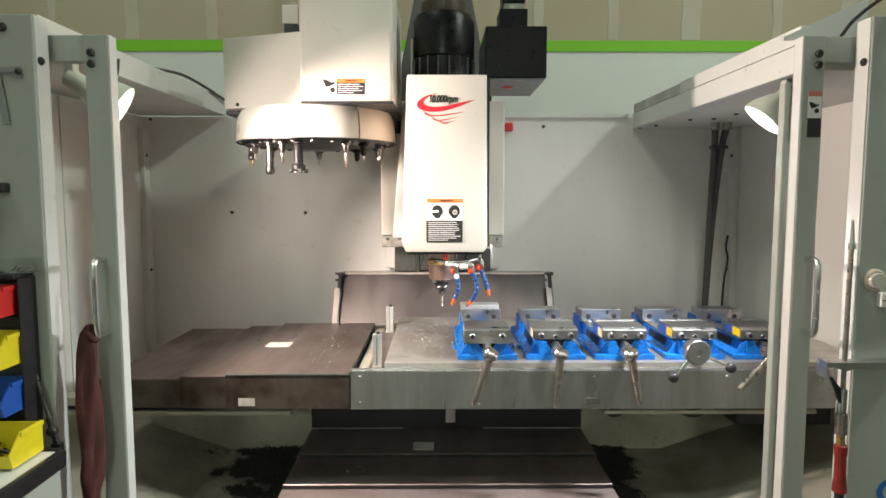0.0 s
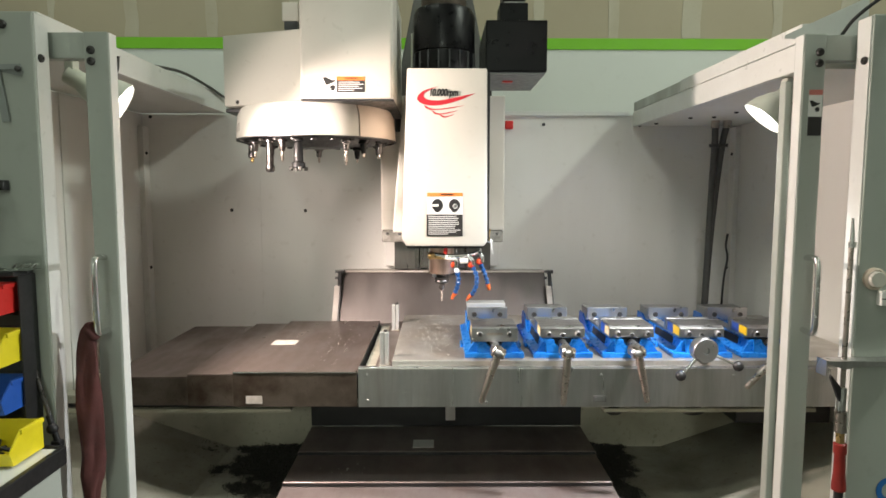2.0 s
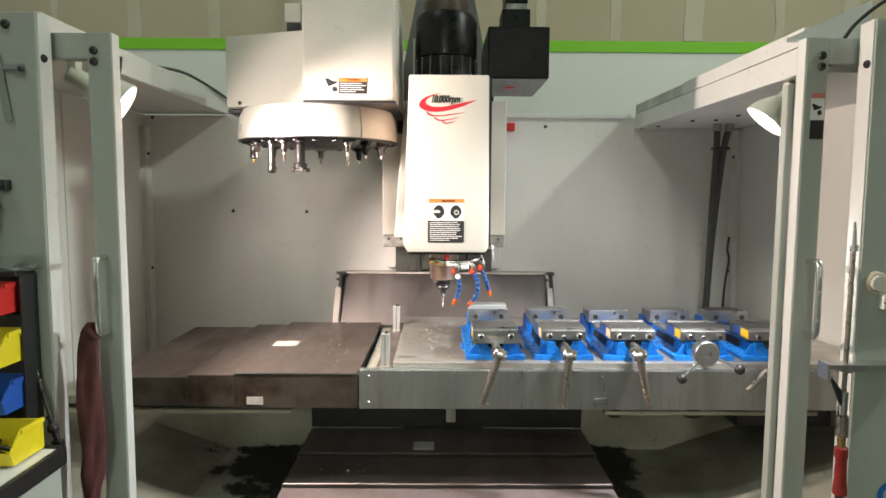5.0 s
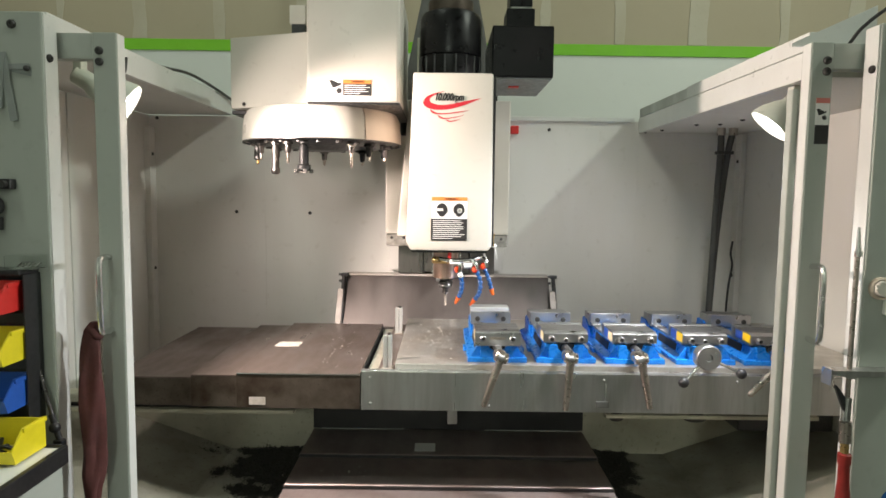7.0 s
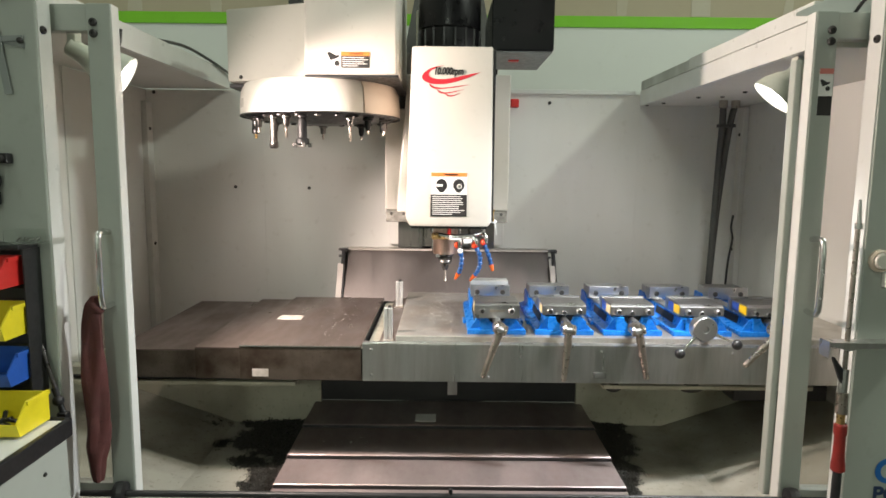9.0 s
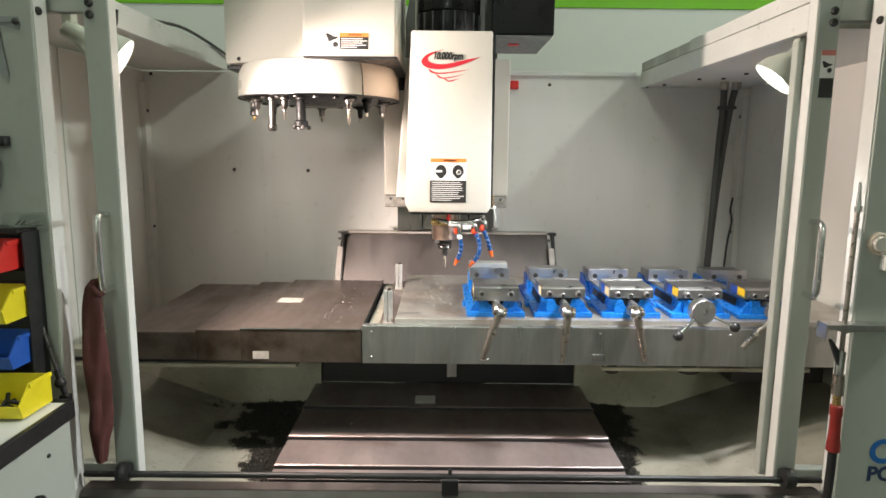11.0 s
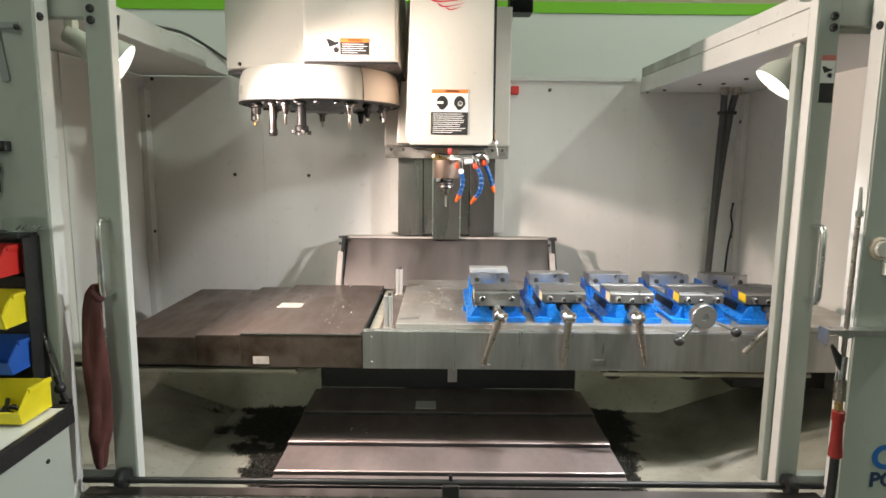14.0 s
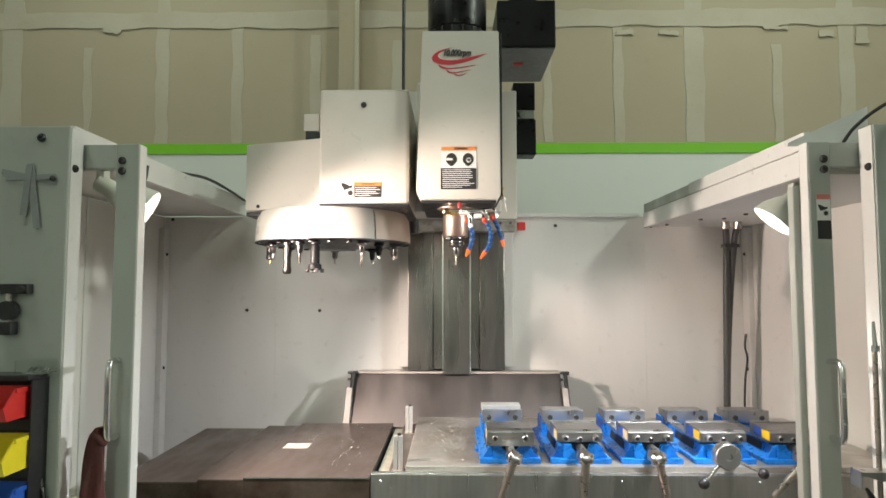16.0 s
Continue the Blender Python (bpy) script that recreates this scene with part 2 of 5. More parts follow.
def single(name, bm, material, label, category, group="", kind="", smooth=False, base=(0, 0, 0)):
    """One mesh that is a whole thing or a piece of the setting."""
    mesh = bpy.data.meshes.new(name)
    bm.normal_update()
    for face in bm.faces:
        face.smooth = smooth
    if smooth:
        for edge in bm.edges:
            if len(edge.link_faces) == 2 and edge.calc_face_angle(0) > radians(40):
                edge.smooth = False
    bmesh.ops.translate(bm, verts=bm.verts, vec=-Vector(base))
    bm.to_mesh(mesh)
    bm.free()
    mesh.materials.append(material)
    ob = new(name, mesh)
    ob.location = base
    ORIGIN[ob] = Vector(base)
    return tagged(ob, label, category, group, kind)


def box(x0, x1, y0, y1, z0, z1, bevel=0.0, bm=None, turn=None, segments=2):
    own = bmesh.new()
    bmesh.ops.create_cube(own, size=1)
    for v in own.verts:
        v.co = Vector((x0 + (v.co.x + 0.5) * (x1 - x0), y0 + (v.co.y + 0.5) * (y1 - y0), z0 + (v.co.z + 0.5) * (z1 - z0)))
    if bevel:
        bmesh.ops.bevel(own, geom=own.edges[:], offset=bevel, segments=segments, profile=0.6, affect="EDGES")
    if turn is not None:
        mid = Vector(((x0 + x1) / 2, (y0 + y1) / 2, (z0 + z1) / 2))
        own.transform(Matrix.Translation(mid) @ turn @ Matrix.Translation(-mid))
    return joined(bm, own)


def joined(bm, own):
    if bm is None:
        return own
    mesh = bpy.data.meshes.new("joint")
    own.to_mesh(mesh)
    own.free()
    bm.from_mesh(mesh)
    bpy.data.meshes.remove(mesh)
    return bm


def prism(points, axis, a, b, bevel=0.0, bm=None):
    """A polygon of two coordinates, drawn out along the axis x, y or z from a to b."""
    own = bmesh.new()

    def at(p, d):
        return {"x": (d, p[0], p[1]), "y": (p[0], d, p[1]), "z": (p[0], p[1], d)}[axis]
    low = [own.verts.new(at(p, a)) for p in points]
    high = [own.verts.new(at(p, b)) for p in points]
    own.faces.new(low), own.faces.new(high[::-1])
    for i in range(len(points)):
        j = (i + 1) % len(points)
        own.faces.new((low[j], low[i], high[i], high[j]))
    bmesh.ops.recalc_face_normals(own, faces=own.faces)
    if bevel:
        bmesh.ops.bevel(own, geom=own.edges[:], offset=bevel, segments=2, profile=0.6, affect="EDGES")
    return joined(bm, own)


def rod(p, q, r, r2=None, sides=16, bm=None):
    own = bmesh.new()
    p, q = Vector(p), Vector(q)
    bmesh.ops.create_cone(own, cap_ends=True, segments=sides, radius1=r, radius2=r if r2 is None else r2, depth=(q - p).length)
    own.transform(Matrix.Translation((p + q) / 2) @ (q - p).to_track_quat("Z", "Y").to_matrix().to_4x4())
    return joined(bm, own)


def ball(c, r, bm=None, squash=(1, 1, 1)):
    own = bmesh.new()
    bmesh.ops.create_uvsphere(own, u_segments=16, v_segments=10, radius=r)
    own.transform(Matrix.Translation(c) @ Matrix.Diagonal((*squash, 1)))
    return joined(bm, own)


def lathe(profile, centre, way=(0, 0, 1), sides=32, bm=None, caps=True):
    """Turns pairs of radius and height round an axis through centre."""
    own = bmesh.new()
    rings = []
    for r, h in profile:
        rings.append([own.verts.new((max(r, 1e-4) * math.cos(2 * math.pi * k / sides), max(r, 1e-4) * math.sin(2 * math.pi * k / sides), h)) for k in range(sides)])
    for a, b in zip(rings, rings[1:]):
        for k in range(sides):
            own.faces.new((a[k], a[(k + 1) % sides], b[(k + 1) % sides], b[k]))
    if caps and profile[0][0] > 1e-3:
        own.faces.new(rings[0][::-1])
    if caps and profile[-1][0] > 1e-3:
        own.faces.new(rings[-1])
    bmesh.ops.recalc_face_normals(own, faces=own.faces)
    own.transform(Matrix.Translation(centre) @ Vector(way).to_track_quat("Z", "Y").to_matrix().to_4x4())
    return joined(bm, own)


def smooth_path(points, steps=8):
    pts = [Vector(p) for p in points]
    pts = [2 * pts[0] - pts[1], *pts, 2 * pts[-1] - pts[-2]]
    out = []
    for a, b, c, d in zip(pts, pts[1:], pts[2:], pts[3:]):
        for k in range(steps):
            t = k / steps
            out.append(0.5 * (2 * b + (c - a) * t + (2 * a - 5 * b + 4 * c - d) * t * t + (3 * b - a - 3 * c + d) * t ** 3))
    return [*out, pts[-2]]


def pipe(points, r, sides=10, steps=8, bm=None):
    """A round pipe along a smooth way; r may be a function of the share of the way."""
    way = smooth_path(points, steps) if steps > 1 else [Vector(p) for p in points]
    own = bmesh.new()
    rings, up = [], Vector((0.12, 0.31, 0.94))
    for k, p in enumerate(way):
        t = (way[min(k + 1, len(way) - 1)] - way[max(k - 1, 0)]).normalized()
        side = t.cross(up).normalized()
        up = side.cross(t).normalized()
        rad = r(k / (len(way) - 1)) if callable(r) else r
        rings.append([own.verts.new(p + rad * (math.cos(2 * math.pi * s / sides) * side + math.sin(2 * math.pi * s / sides) * up)) for s in range(sides)])
    for a, b in zip(rings, rings[1:]):
        for s in range(sides):
            own.faces.new((a[s], a[(s + 1) % sides], b[(s + 1) % sides], b[s]))
    own.faces.new(rings[0][::-1]), own.faces.new(rings[-1])
    bmesh.ops.recalc_face_normals(own, faces=own.faces)
    return joined(bm, own)


def bolts(parent, places, way, r=0.008, material=None, name="bolt", label=""):
    """Dome-headed bolts that share one mesh, each a part of its parent."""
    bm = lathe([(r, 0), (r, r * 0.35), (r * 0.75, r * 0.7), (r * 0.3, r * 0.75), (r * 0.28, r * 0.4), (0, r * 0.4)], (0, 0, 0), way, 12)
    mesh = bpy.data.meshes.new(name)
    bm.to_mesh(mesh)
    bm.free()
    mesh.materials.append(material or BOLT)
    for p in places:
        ob = new(name, mesh)
        ob.parent = parent
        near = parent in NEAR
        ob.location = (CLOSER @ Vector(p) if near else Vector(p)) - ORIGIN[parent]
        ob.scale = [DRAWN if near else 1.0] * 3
        tagged(ob, label)


def sheet(x0, x1, z0, z1, y, bm=None, thick=0.0012):
    """A thin label on a face that looks to the front: it stands proud of y."""
    return box(x0, x1, y - thick, y, z0, z1, bm=bm)


def lettering(text, parent, name, m, size, material, label="", shear=0.0, bold=0.0):
    curve = bpy.data.curves.new(name, "FONT")
    curve.body, curve.size, curve.extrude, curve.shear, curve.offset = text, size, 0.0006, shear, bold
    curve.align_x, curve.align_y = "CENTER", "CENTER"
    curve.materials.append(material)
    ob = new(name, curve)
    ob.parent = parent
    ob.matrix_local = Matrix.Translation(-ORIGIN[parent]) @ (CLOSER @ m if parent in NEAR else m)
    return tagged(ob, label)


# ---- the shop ----
def shop():
    single("floor", box(-7, 7, -14, 5.2, -0.1, 0), CONCRETE, "grey concrete shop floor", "floor", kind="structure")
    wall = thing("wall_north", (0, 5.0, 0), "drywall with bare taped joints above white paint and green tape", "wall", kind="structure")
    part("board", box(-7, 7, 5.0, 5.15, 2.6, 6.0), BOARD, wall, "bare tan drywall")
    part("painted_board", box(-7, 7, 4.998, 5.15, 0, 2.6), WALLWHITE, wall, "white painted lower wall")
    part("tape", box(-7, 7, 4.990, 4.996, 2.6, 2.685), GREENTAPE, wall, "bright green masking tape")
    rnd = random.Random(5)

    def strip(x0, x1, z0, z1, out=0.0):
        """A trowelled band of compound with an uneven edge."""
        bm = bmesh.new()
        n = max(6, int(max(x1 - x0, z1 - z0) / 0.12))
        tall = z1 - z0 > x1 - x0
        a, b = [], []
        for k in range(n + 1):
            s = k / n
            j, i = rnd.uniform(-1, 1) * 0.012, rnd.uniform(-1, 1) * 0.012
            if tall:
                a.append((x0 + j, z0 + s * (z1 - z0))), b.append((x1 + i, z0 + s * (z1 - z0)))
            else:
                a.append((x0 + s * (x1 - x0), z0 + j)), b.append((x0 + s * (x1 - x0), z1 + i))
        return prism(a + b[::-1], "y", 4.9955 - out, 4.9995 - out)
    for x, w, top in ((-3.66, 0.17, 6), (-3.02, 0.06, 3.5), (-2.40, 0.10, 6), (-1.775, 0.09, 3.75), (-1.13, 0.08, 3.6), (-0.45, 0.09, 3.55),
                      (0.78, 0.07, 3.4), (1.364, 0.08, 3.72), (1.985, 0.15, 6), (2.655, 0.075, 3.5), (3.22, 0.13, 6), (3.9, 0.1, 3.6), (-4.3, 0.1, 3.6)):
        part("joint", strip(x - w / 2, x + w / 2, 2.69, top), MUD, wall)
    part("long_joint", strip(-7, 7, 3.66, 3.80, 0.0045), MUD, wall)
    for x, z, w, h in ((1.35, 3.58, 0.14, 0.05), (2.55, 3.62, 0.2, 0.03), (3.3, 3.5, 0.1, 0.14), (-2.9, 3.62, 0.15, 0.05), (1.7, 3.58, 0.16, 0.04), (3.0, 3.56, 0.12, 0.05)):
        part("patch", strip(x, x + w, z, z + h, 0.009), MUD, wall)
    # walls and ceiling out of view; carried back to house the far fill lamp
    for name, dims in (("wall_west", (-7.2, -7, -14, 5.2, 0, 6)), ("wall_east", (7, 7.2, -14, 5.2, 0, 6)), ("wall_south", (-7, 7, -14.2, -14, 0, 6))):
        single(name, box(*dims), WALLWHITE, "white painted shop wall", "wall", kind="structure")
    single("ceiling", box(-7, 7, -14, 5.2, 6.0, 6.1), WALLWHITE, "white shop ceiling", "ceiling", kind="structure")
    # fixtures for the added fill lamps
    for bx, by, _ in FILL_BAYS:
        light = thing("ceiling_light", (bx, by, 5.7), "long white fill light added under the ceiling, out of view", "ceiling light", "shop lights")
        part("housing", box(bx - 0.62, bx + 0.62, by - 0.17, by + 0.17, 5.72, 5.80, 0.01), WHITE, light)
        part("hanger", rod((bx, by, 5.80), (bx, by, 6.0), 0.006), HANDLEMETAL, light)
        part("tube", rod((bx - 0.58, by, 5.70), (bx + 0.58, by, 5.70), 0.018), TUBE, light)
    bay = thing("high_bay_lamp", (HIGH_BAY[0], HIGH_BAY[1], 5.75), "round high bay lamp under the ceiling", "ceiling light")
    part("shade", lathe([(0.07, 0.3), (0.12, 0.2), (0.24, 0.0), (0.235, 0.0), (0.11, 0.19), (0.05, 0.25)], (HIGH_BAY[0], HIGH_BAY[1], 5.72)), SHADE, bay)
    part("hanger", rod((HIGH_BAY[0], HIGH_BAY[1], 6.0), (HIGH_BAY[0], HIGH_BAY[1], 6.02), 0.01), HANDLEMETAL, bay)
    pole = thing("conduit", (-0.84, 4.93, 2.7), "pale boxed conduit running up the drywall", "conduit")
    part("casing", box(-0.92, -0.76, 4.90, 4.9945, 2.69, 6.0, 0.004), BOARD, pole)
    part("edge_strip", box(-0.79, -0.755, 4.893, 4.898, 2.69, 6.0, 0.002), MUD, pole)
    pipe_thing = thing("drop_pipe", (-0.33, 4.2, 2.0), "thin dark air pipe dropping from the ceiling", "pipe")
    part("pipe", rod((-0.345, 4.3, 1.0), (-0.345, 4.3, 6.0), 0.012), BLACK, pipe_thing)


# ---- the enclosure of the machine ----
XL, XR, YB, TOP = -1.455, 1.465, 3.10, 1.86


def enclosure():
    back = thing("back_panel", (0, YB, 0.4), "off-white painted steel back wall of a machining enclosure", "machine panel")
    part("sheet_metal", box(XL, -0.8855, YB, YB + 0.03, 0.3, TOP), INNER, back)
    part("sheet_metal", box(-0.885, 0.955, YB, YB + 0.03, 0.3, TOP), INNER, back)
    part("sheet_metal", box(0.9555, XR, YB, YB + 0.03, 0.3, TOP), INNER, back)
    part("top_flange", box(0.30, 0.93, YB - 0.012, YB + 0.05, TOP - 0.004, TOP + 0.018, 0.003), EDGE, back)
    bolts(back, [(-1.415, YB, 1.848), (-1.03, YB, 1.392), (-0.665, YB, 1.390), (0.515, YB, 1.815), (0.99, YB, 1.812), (-0.231, YB, 1.39), (0.268, YB, 1.39)], (0, -1, 0), 0.0085)
    part("clip", box(0.322, 0.362, YB - 0.035, YB, 1.79, 1.83, 0.006), RED, back, "red plastic end cap")
    for side, x, name in ((-1, XL, "enclosure_wall"), (1, XR, "enclosure_wall")):
        wall = thing(name, (x, 2.4, 0.4), "off-white painted steel side wall of the enclosure", "machine panel", "side walls of the enclosure")
        part("sheet_metal", box(*sorted((x, x + side * 0.03)), 1.62, YB + 0.03, 0.3, 1.86), INNER, wall)
        part("corner_post", box(*sorted((x, x - side * 0.028)), YB - 0.06, YB - 0.001, 0.3, 1.80, 0.003), INNER, wall)
        part("seam", box(*sorted((x, x - side * 0.006)), 2.42, 2.46, 0.3, 1.86), EDGE, wall)
        bolts(wall, [(x - side * 0.028, YB - 0.035, z) for z in (1.67, 1.11)] + [(x, 2.2, 1.6), (x, 2.05, 1.38), (x, 2.12, 1.62)], (-side, 0, 0), 0.008)
    # roofs over both ends, with a folded edge that looks inward
    for side, x_in, x_out, z0, z1 in ((-1, -1.045, XL - 0.03, 1.866, 1.948), (1, 0.955, XR + 0.03, 1.805, 1.935)):
        roof = thing("roof_panel", (x_in, 2.4, z0), "off-white folded steel roof edge of the enclosure", "machine roof", "roof panels of the enclosure")
        part("sheet_metal", box(*sorted((x_in + side * 0.0205, x_out)), 1.68, YB + 0.04, z0 + 0.004, z0 + 0.02), INNER, roof)
        split = z0 + 0.072 if side > 0 else z1
        part("fascia", box(*sorted((x_in, x_in + side * 0.02)), 1.668, YB, z0, split, 0.003), EDGE, roof)
        if side > 0:
            part("upper_sheet", box(x_in + 0.002, x_in + 0.022, 1.68, 2.51, split + 0.003, 1.926, 0.003), EDGE, roof)
            part("splice", box(x_in + 0.003, x_in + 0.022, 2.512, YB, split + 0.003, 1.922, 0.003), STAINLESS, roof, "bare metal splice")
            bolts(roof, [(x + 0.0, y, z0 + 0.004) for x, y in ((1.03, 2.98), (1.10, 2.75), (1.19, 2.72), (1.21, 2.56), (1.32, 2.42))], (0, 0, -1), 0.009)
        else:
            part("drape", pipe([(-1.055, 2.35, 1.945), (-1.05, 2.6, 1.968), (-1.04, 2.85, 1.955), (-1.03, 3.08, 1.93)], 0.006), RUBBER, roof, "grey cable on the roof edge")
    # front panels
    for side, x in ((-1, -1.067), (1, 1.148)):
        far = side * 2.35
        panel = thing("front_panel", (side * 1.6, 1.71, 0), "front panel of the machine in off-white shaded to grey", "machine panel", "front panels of the machine", near=True)
        part("sheet_metal", box(*sorted((x, far)), 1.68, 1.738, LOW, 1.952, 0.004), SHADEDWHITE, panel)
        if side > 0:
            # flat wedge shaped to the camera's view of the roof edge
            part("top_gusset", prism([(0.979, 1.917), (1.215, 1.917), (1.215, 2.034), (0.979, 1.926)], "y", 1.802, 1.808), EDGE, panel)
        # thin skin in the lighter paint, for the lit inward face
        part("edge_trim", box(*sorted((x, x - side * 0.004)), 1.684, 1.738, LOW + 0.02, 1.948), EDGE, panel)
        bolts(panel, [(x - side * 0.004, 1.70, 1.835)], (-side, 0, 0), 0.011)
        if side < 0:
            bolts(panel, [(-1.145, 1.68, 1.918)], (0, -1, 0), 0.012)
    # sill across the front and the rod over it
    sill = thing("front_sill", (0, 1.74, 0.4), "grey steel sill across the enclosure opening", "machine sill", near=True)
    part("sill_plate", prism([(1.70, 0.30), (1.78, 0.30), (1.78, 0.470), (1.765, 0.485), (1.715, 0.485), (1.70, 0.47)], "x", -1.06, 1.14), DARKSTEEL, sill)
    part("apron", box(-1.06, 1.14, 1.69, 1.70, LOW, 0.46, 0.002), SHADEDWHITE, sill)
    bar = thing("guide_rod", (0.03, 1.72, 0.531), "dark round rod in front of the sill", "rod", near=True)
    part("rod", rod((-1.05, 1.72, 0.531), (1.13, 1.72, 0.531), 0.0095), BLACK, bar)
    part("centre_bracket", box(0.005, 0.055, 1.70, 1.735, 0.480, 0.530, 0.004), BLACK, bar)
    part("pin", rod((0.03, 1.72, 0.53), (0.03, 1.72, 0.555), 0.006), BLACK, bar)
    for x in (-0.935, 1.03):
        part("roller", lathe([(0.012, -0.016), (0.028, -0.014), (0.03, 0), (0.028, 0.014), (0.012, 0.016)], (x, 1.72, 0.537), (1, 0, 0), 20), BLACK, bar)


def door(side, x_lead, x_face, x_far, label):
    """A sliding door, pushed open: leading stile, rails and a clear window."""
    s = side
    d = thing("sliding_door", (x_lead, 1.77, 0.49), label, "machine door", "sliding doors of the enclosure", near=True)
    part("stile", box(*sorted((x_lead, x_face)), 1.75, 1.799 if s > 0 else 1.792, 0.50, 1.918, 0.003), SHADEDWHITE, d)
    # lighter skin paints the light on the stile's inward face
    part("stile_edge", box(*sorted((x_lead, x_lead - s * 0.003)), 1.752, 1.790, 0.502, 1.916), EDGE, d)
    part("top_rail", box(*sorted((x_face, x_far)), 1.752, 1.79, 1.845, 1.916, 0.003), SHADEDWHITE, d)
    part("bottom_rail", box(*sorted((x_face, x_far)), 1.755, 1.79, 0.50, 0.545, 0.003), SHADEDWHITE, d)
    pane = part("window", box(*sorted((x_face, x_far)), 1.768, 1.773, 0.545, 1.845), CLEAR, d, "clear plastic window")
    pane.visible_shadow = False
    bolts(d, [(x_face - s * 0.018, 1.75, z) for z in (1.868, 1.838)], (0, -1, 0), 0.0115)
    hx = x_lead + s * 0.036
    part("handle", pipe([(hx, 1.752, 1.297), (hx, 1.712, 1.300), (hx, 1.694, 1.285), (hx, 1.692, 1.20), (hx, 1.694, 1.105), (hx, 1.712, 1.088), (hx, 1.752, 1.090)], 0.0085), CHROME, d, "chrome pull handle", smooth=True)
    return d


def doors():
    left = door(-1, -0.908, -0.973, -1.78, "grey-white sliding door pushed open to the side")
    right = door(1, 1.008, 1.068, 1.86, "grey-white sliding door pushed open, with a warning label")
    # warning label
    y = 1.75
    x0, x1 = 1.026, 1.064
    lab = part("warning_label", sheet(x0, x1, 1.645, 1.765, y), LABELWHITE, right, "faded safety label")
    part("label_band", sheet(x0, x1, 1.752, 1.766, y - 0.0012), paint("faded_red", (0.62, 0.20, 0.17), 0.5), lab)
    part("label_text", sheet(x0, x1, 1.640, 1.692, y - 0.0012), LABELBLACK, lab)
    pictogram(lab, 1.045, 1.722, y - 0.0012, 0.030)
    part("seal_strip", box(0.990, 1.012, 1.805, 1.835, 0.50, 1.80, 0.004), SHADEDWHITE, right, "pale seal along the stile")
    return left, right


def pictogram(parent, x, z, y, s):
    """A pointing shape over a cogged wheel."""
    bm = prism([(x - s * 0.55, z + s * 0.45), (x - s * 0.35, z + s * 0.5), (x + s * 0.15, z + s * 0.25), (x + s * 0.4, z + s * 0.3), (x + s * 0.35, z + s * 0.12), (x, z - s * 0.02), (x - s * 0.3, z - s * 0.12), (x - s * 0.4, z + s * 0.1)], "y", y - 0.0008, y)
    pts = []
    for k in range(18):
        r = s * (0.28 if k % 2 else 0.17)
        pts.append((x + s * 0.2 + r * math.cos(k * math.pi / 9), z - s * 0.32 + r * math.sin(k * math.pi / 9)))
    prism(pts, "y", y - 0.0008, y, bm=bm)
    part("pictogram", bm, LABELBLACK, parent)


def slab(a, b, c, d, thick=0.006):
    """A sheet between four corners, with its thickness below."""
    bm = bmesh.new()
    up = [bm.verts.new(p) for p in (a, b, c, d)]
    low = [bm.verts.new((p[0], p[1], p[2] - thick)) for p in (a, b, c, d)]
    bm.faces.new(up), bm.faces.new(low[::-1])
    for i in range(4):
        bm.faces.new((up[i], low[i], low[(i + 1) % 4], up[(i + 1) % 4]))
    bmesh.ops.recalc_face_normals(bm, faces=bm.faces)
    return bm


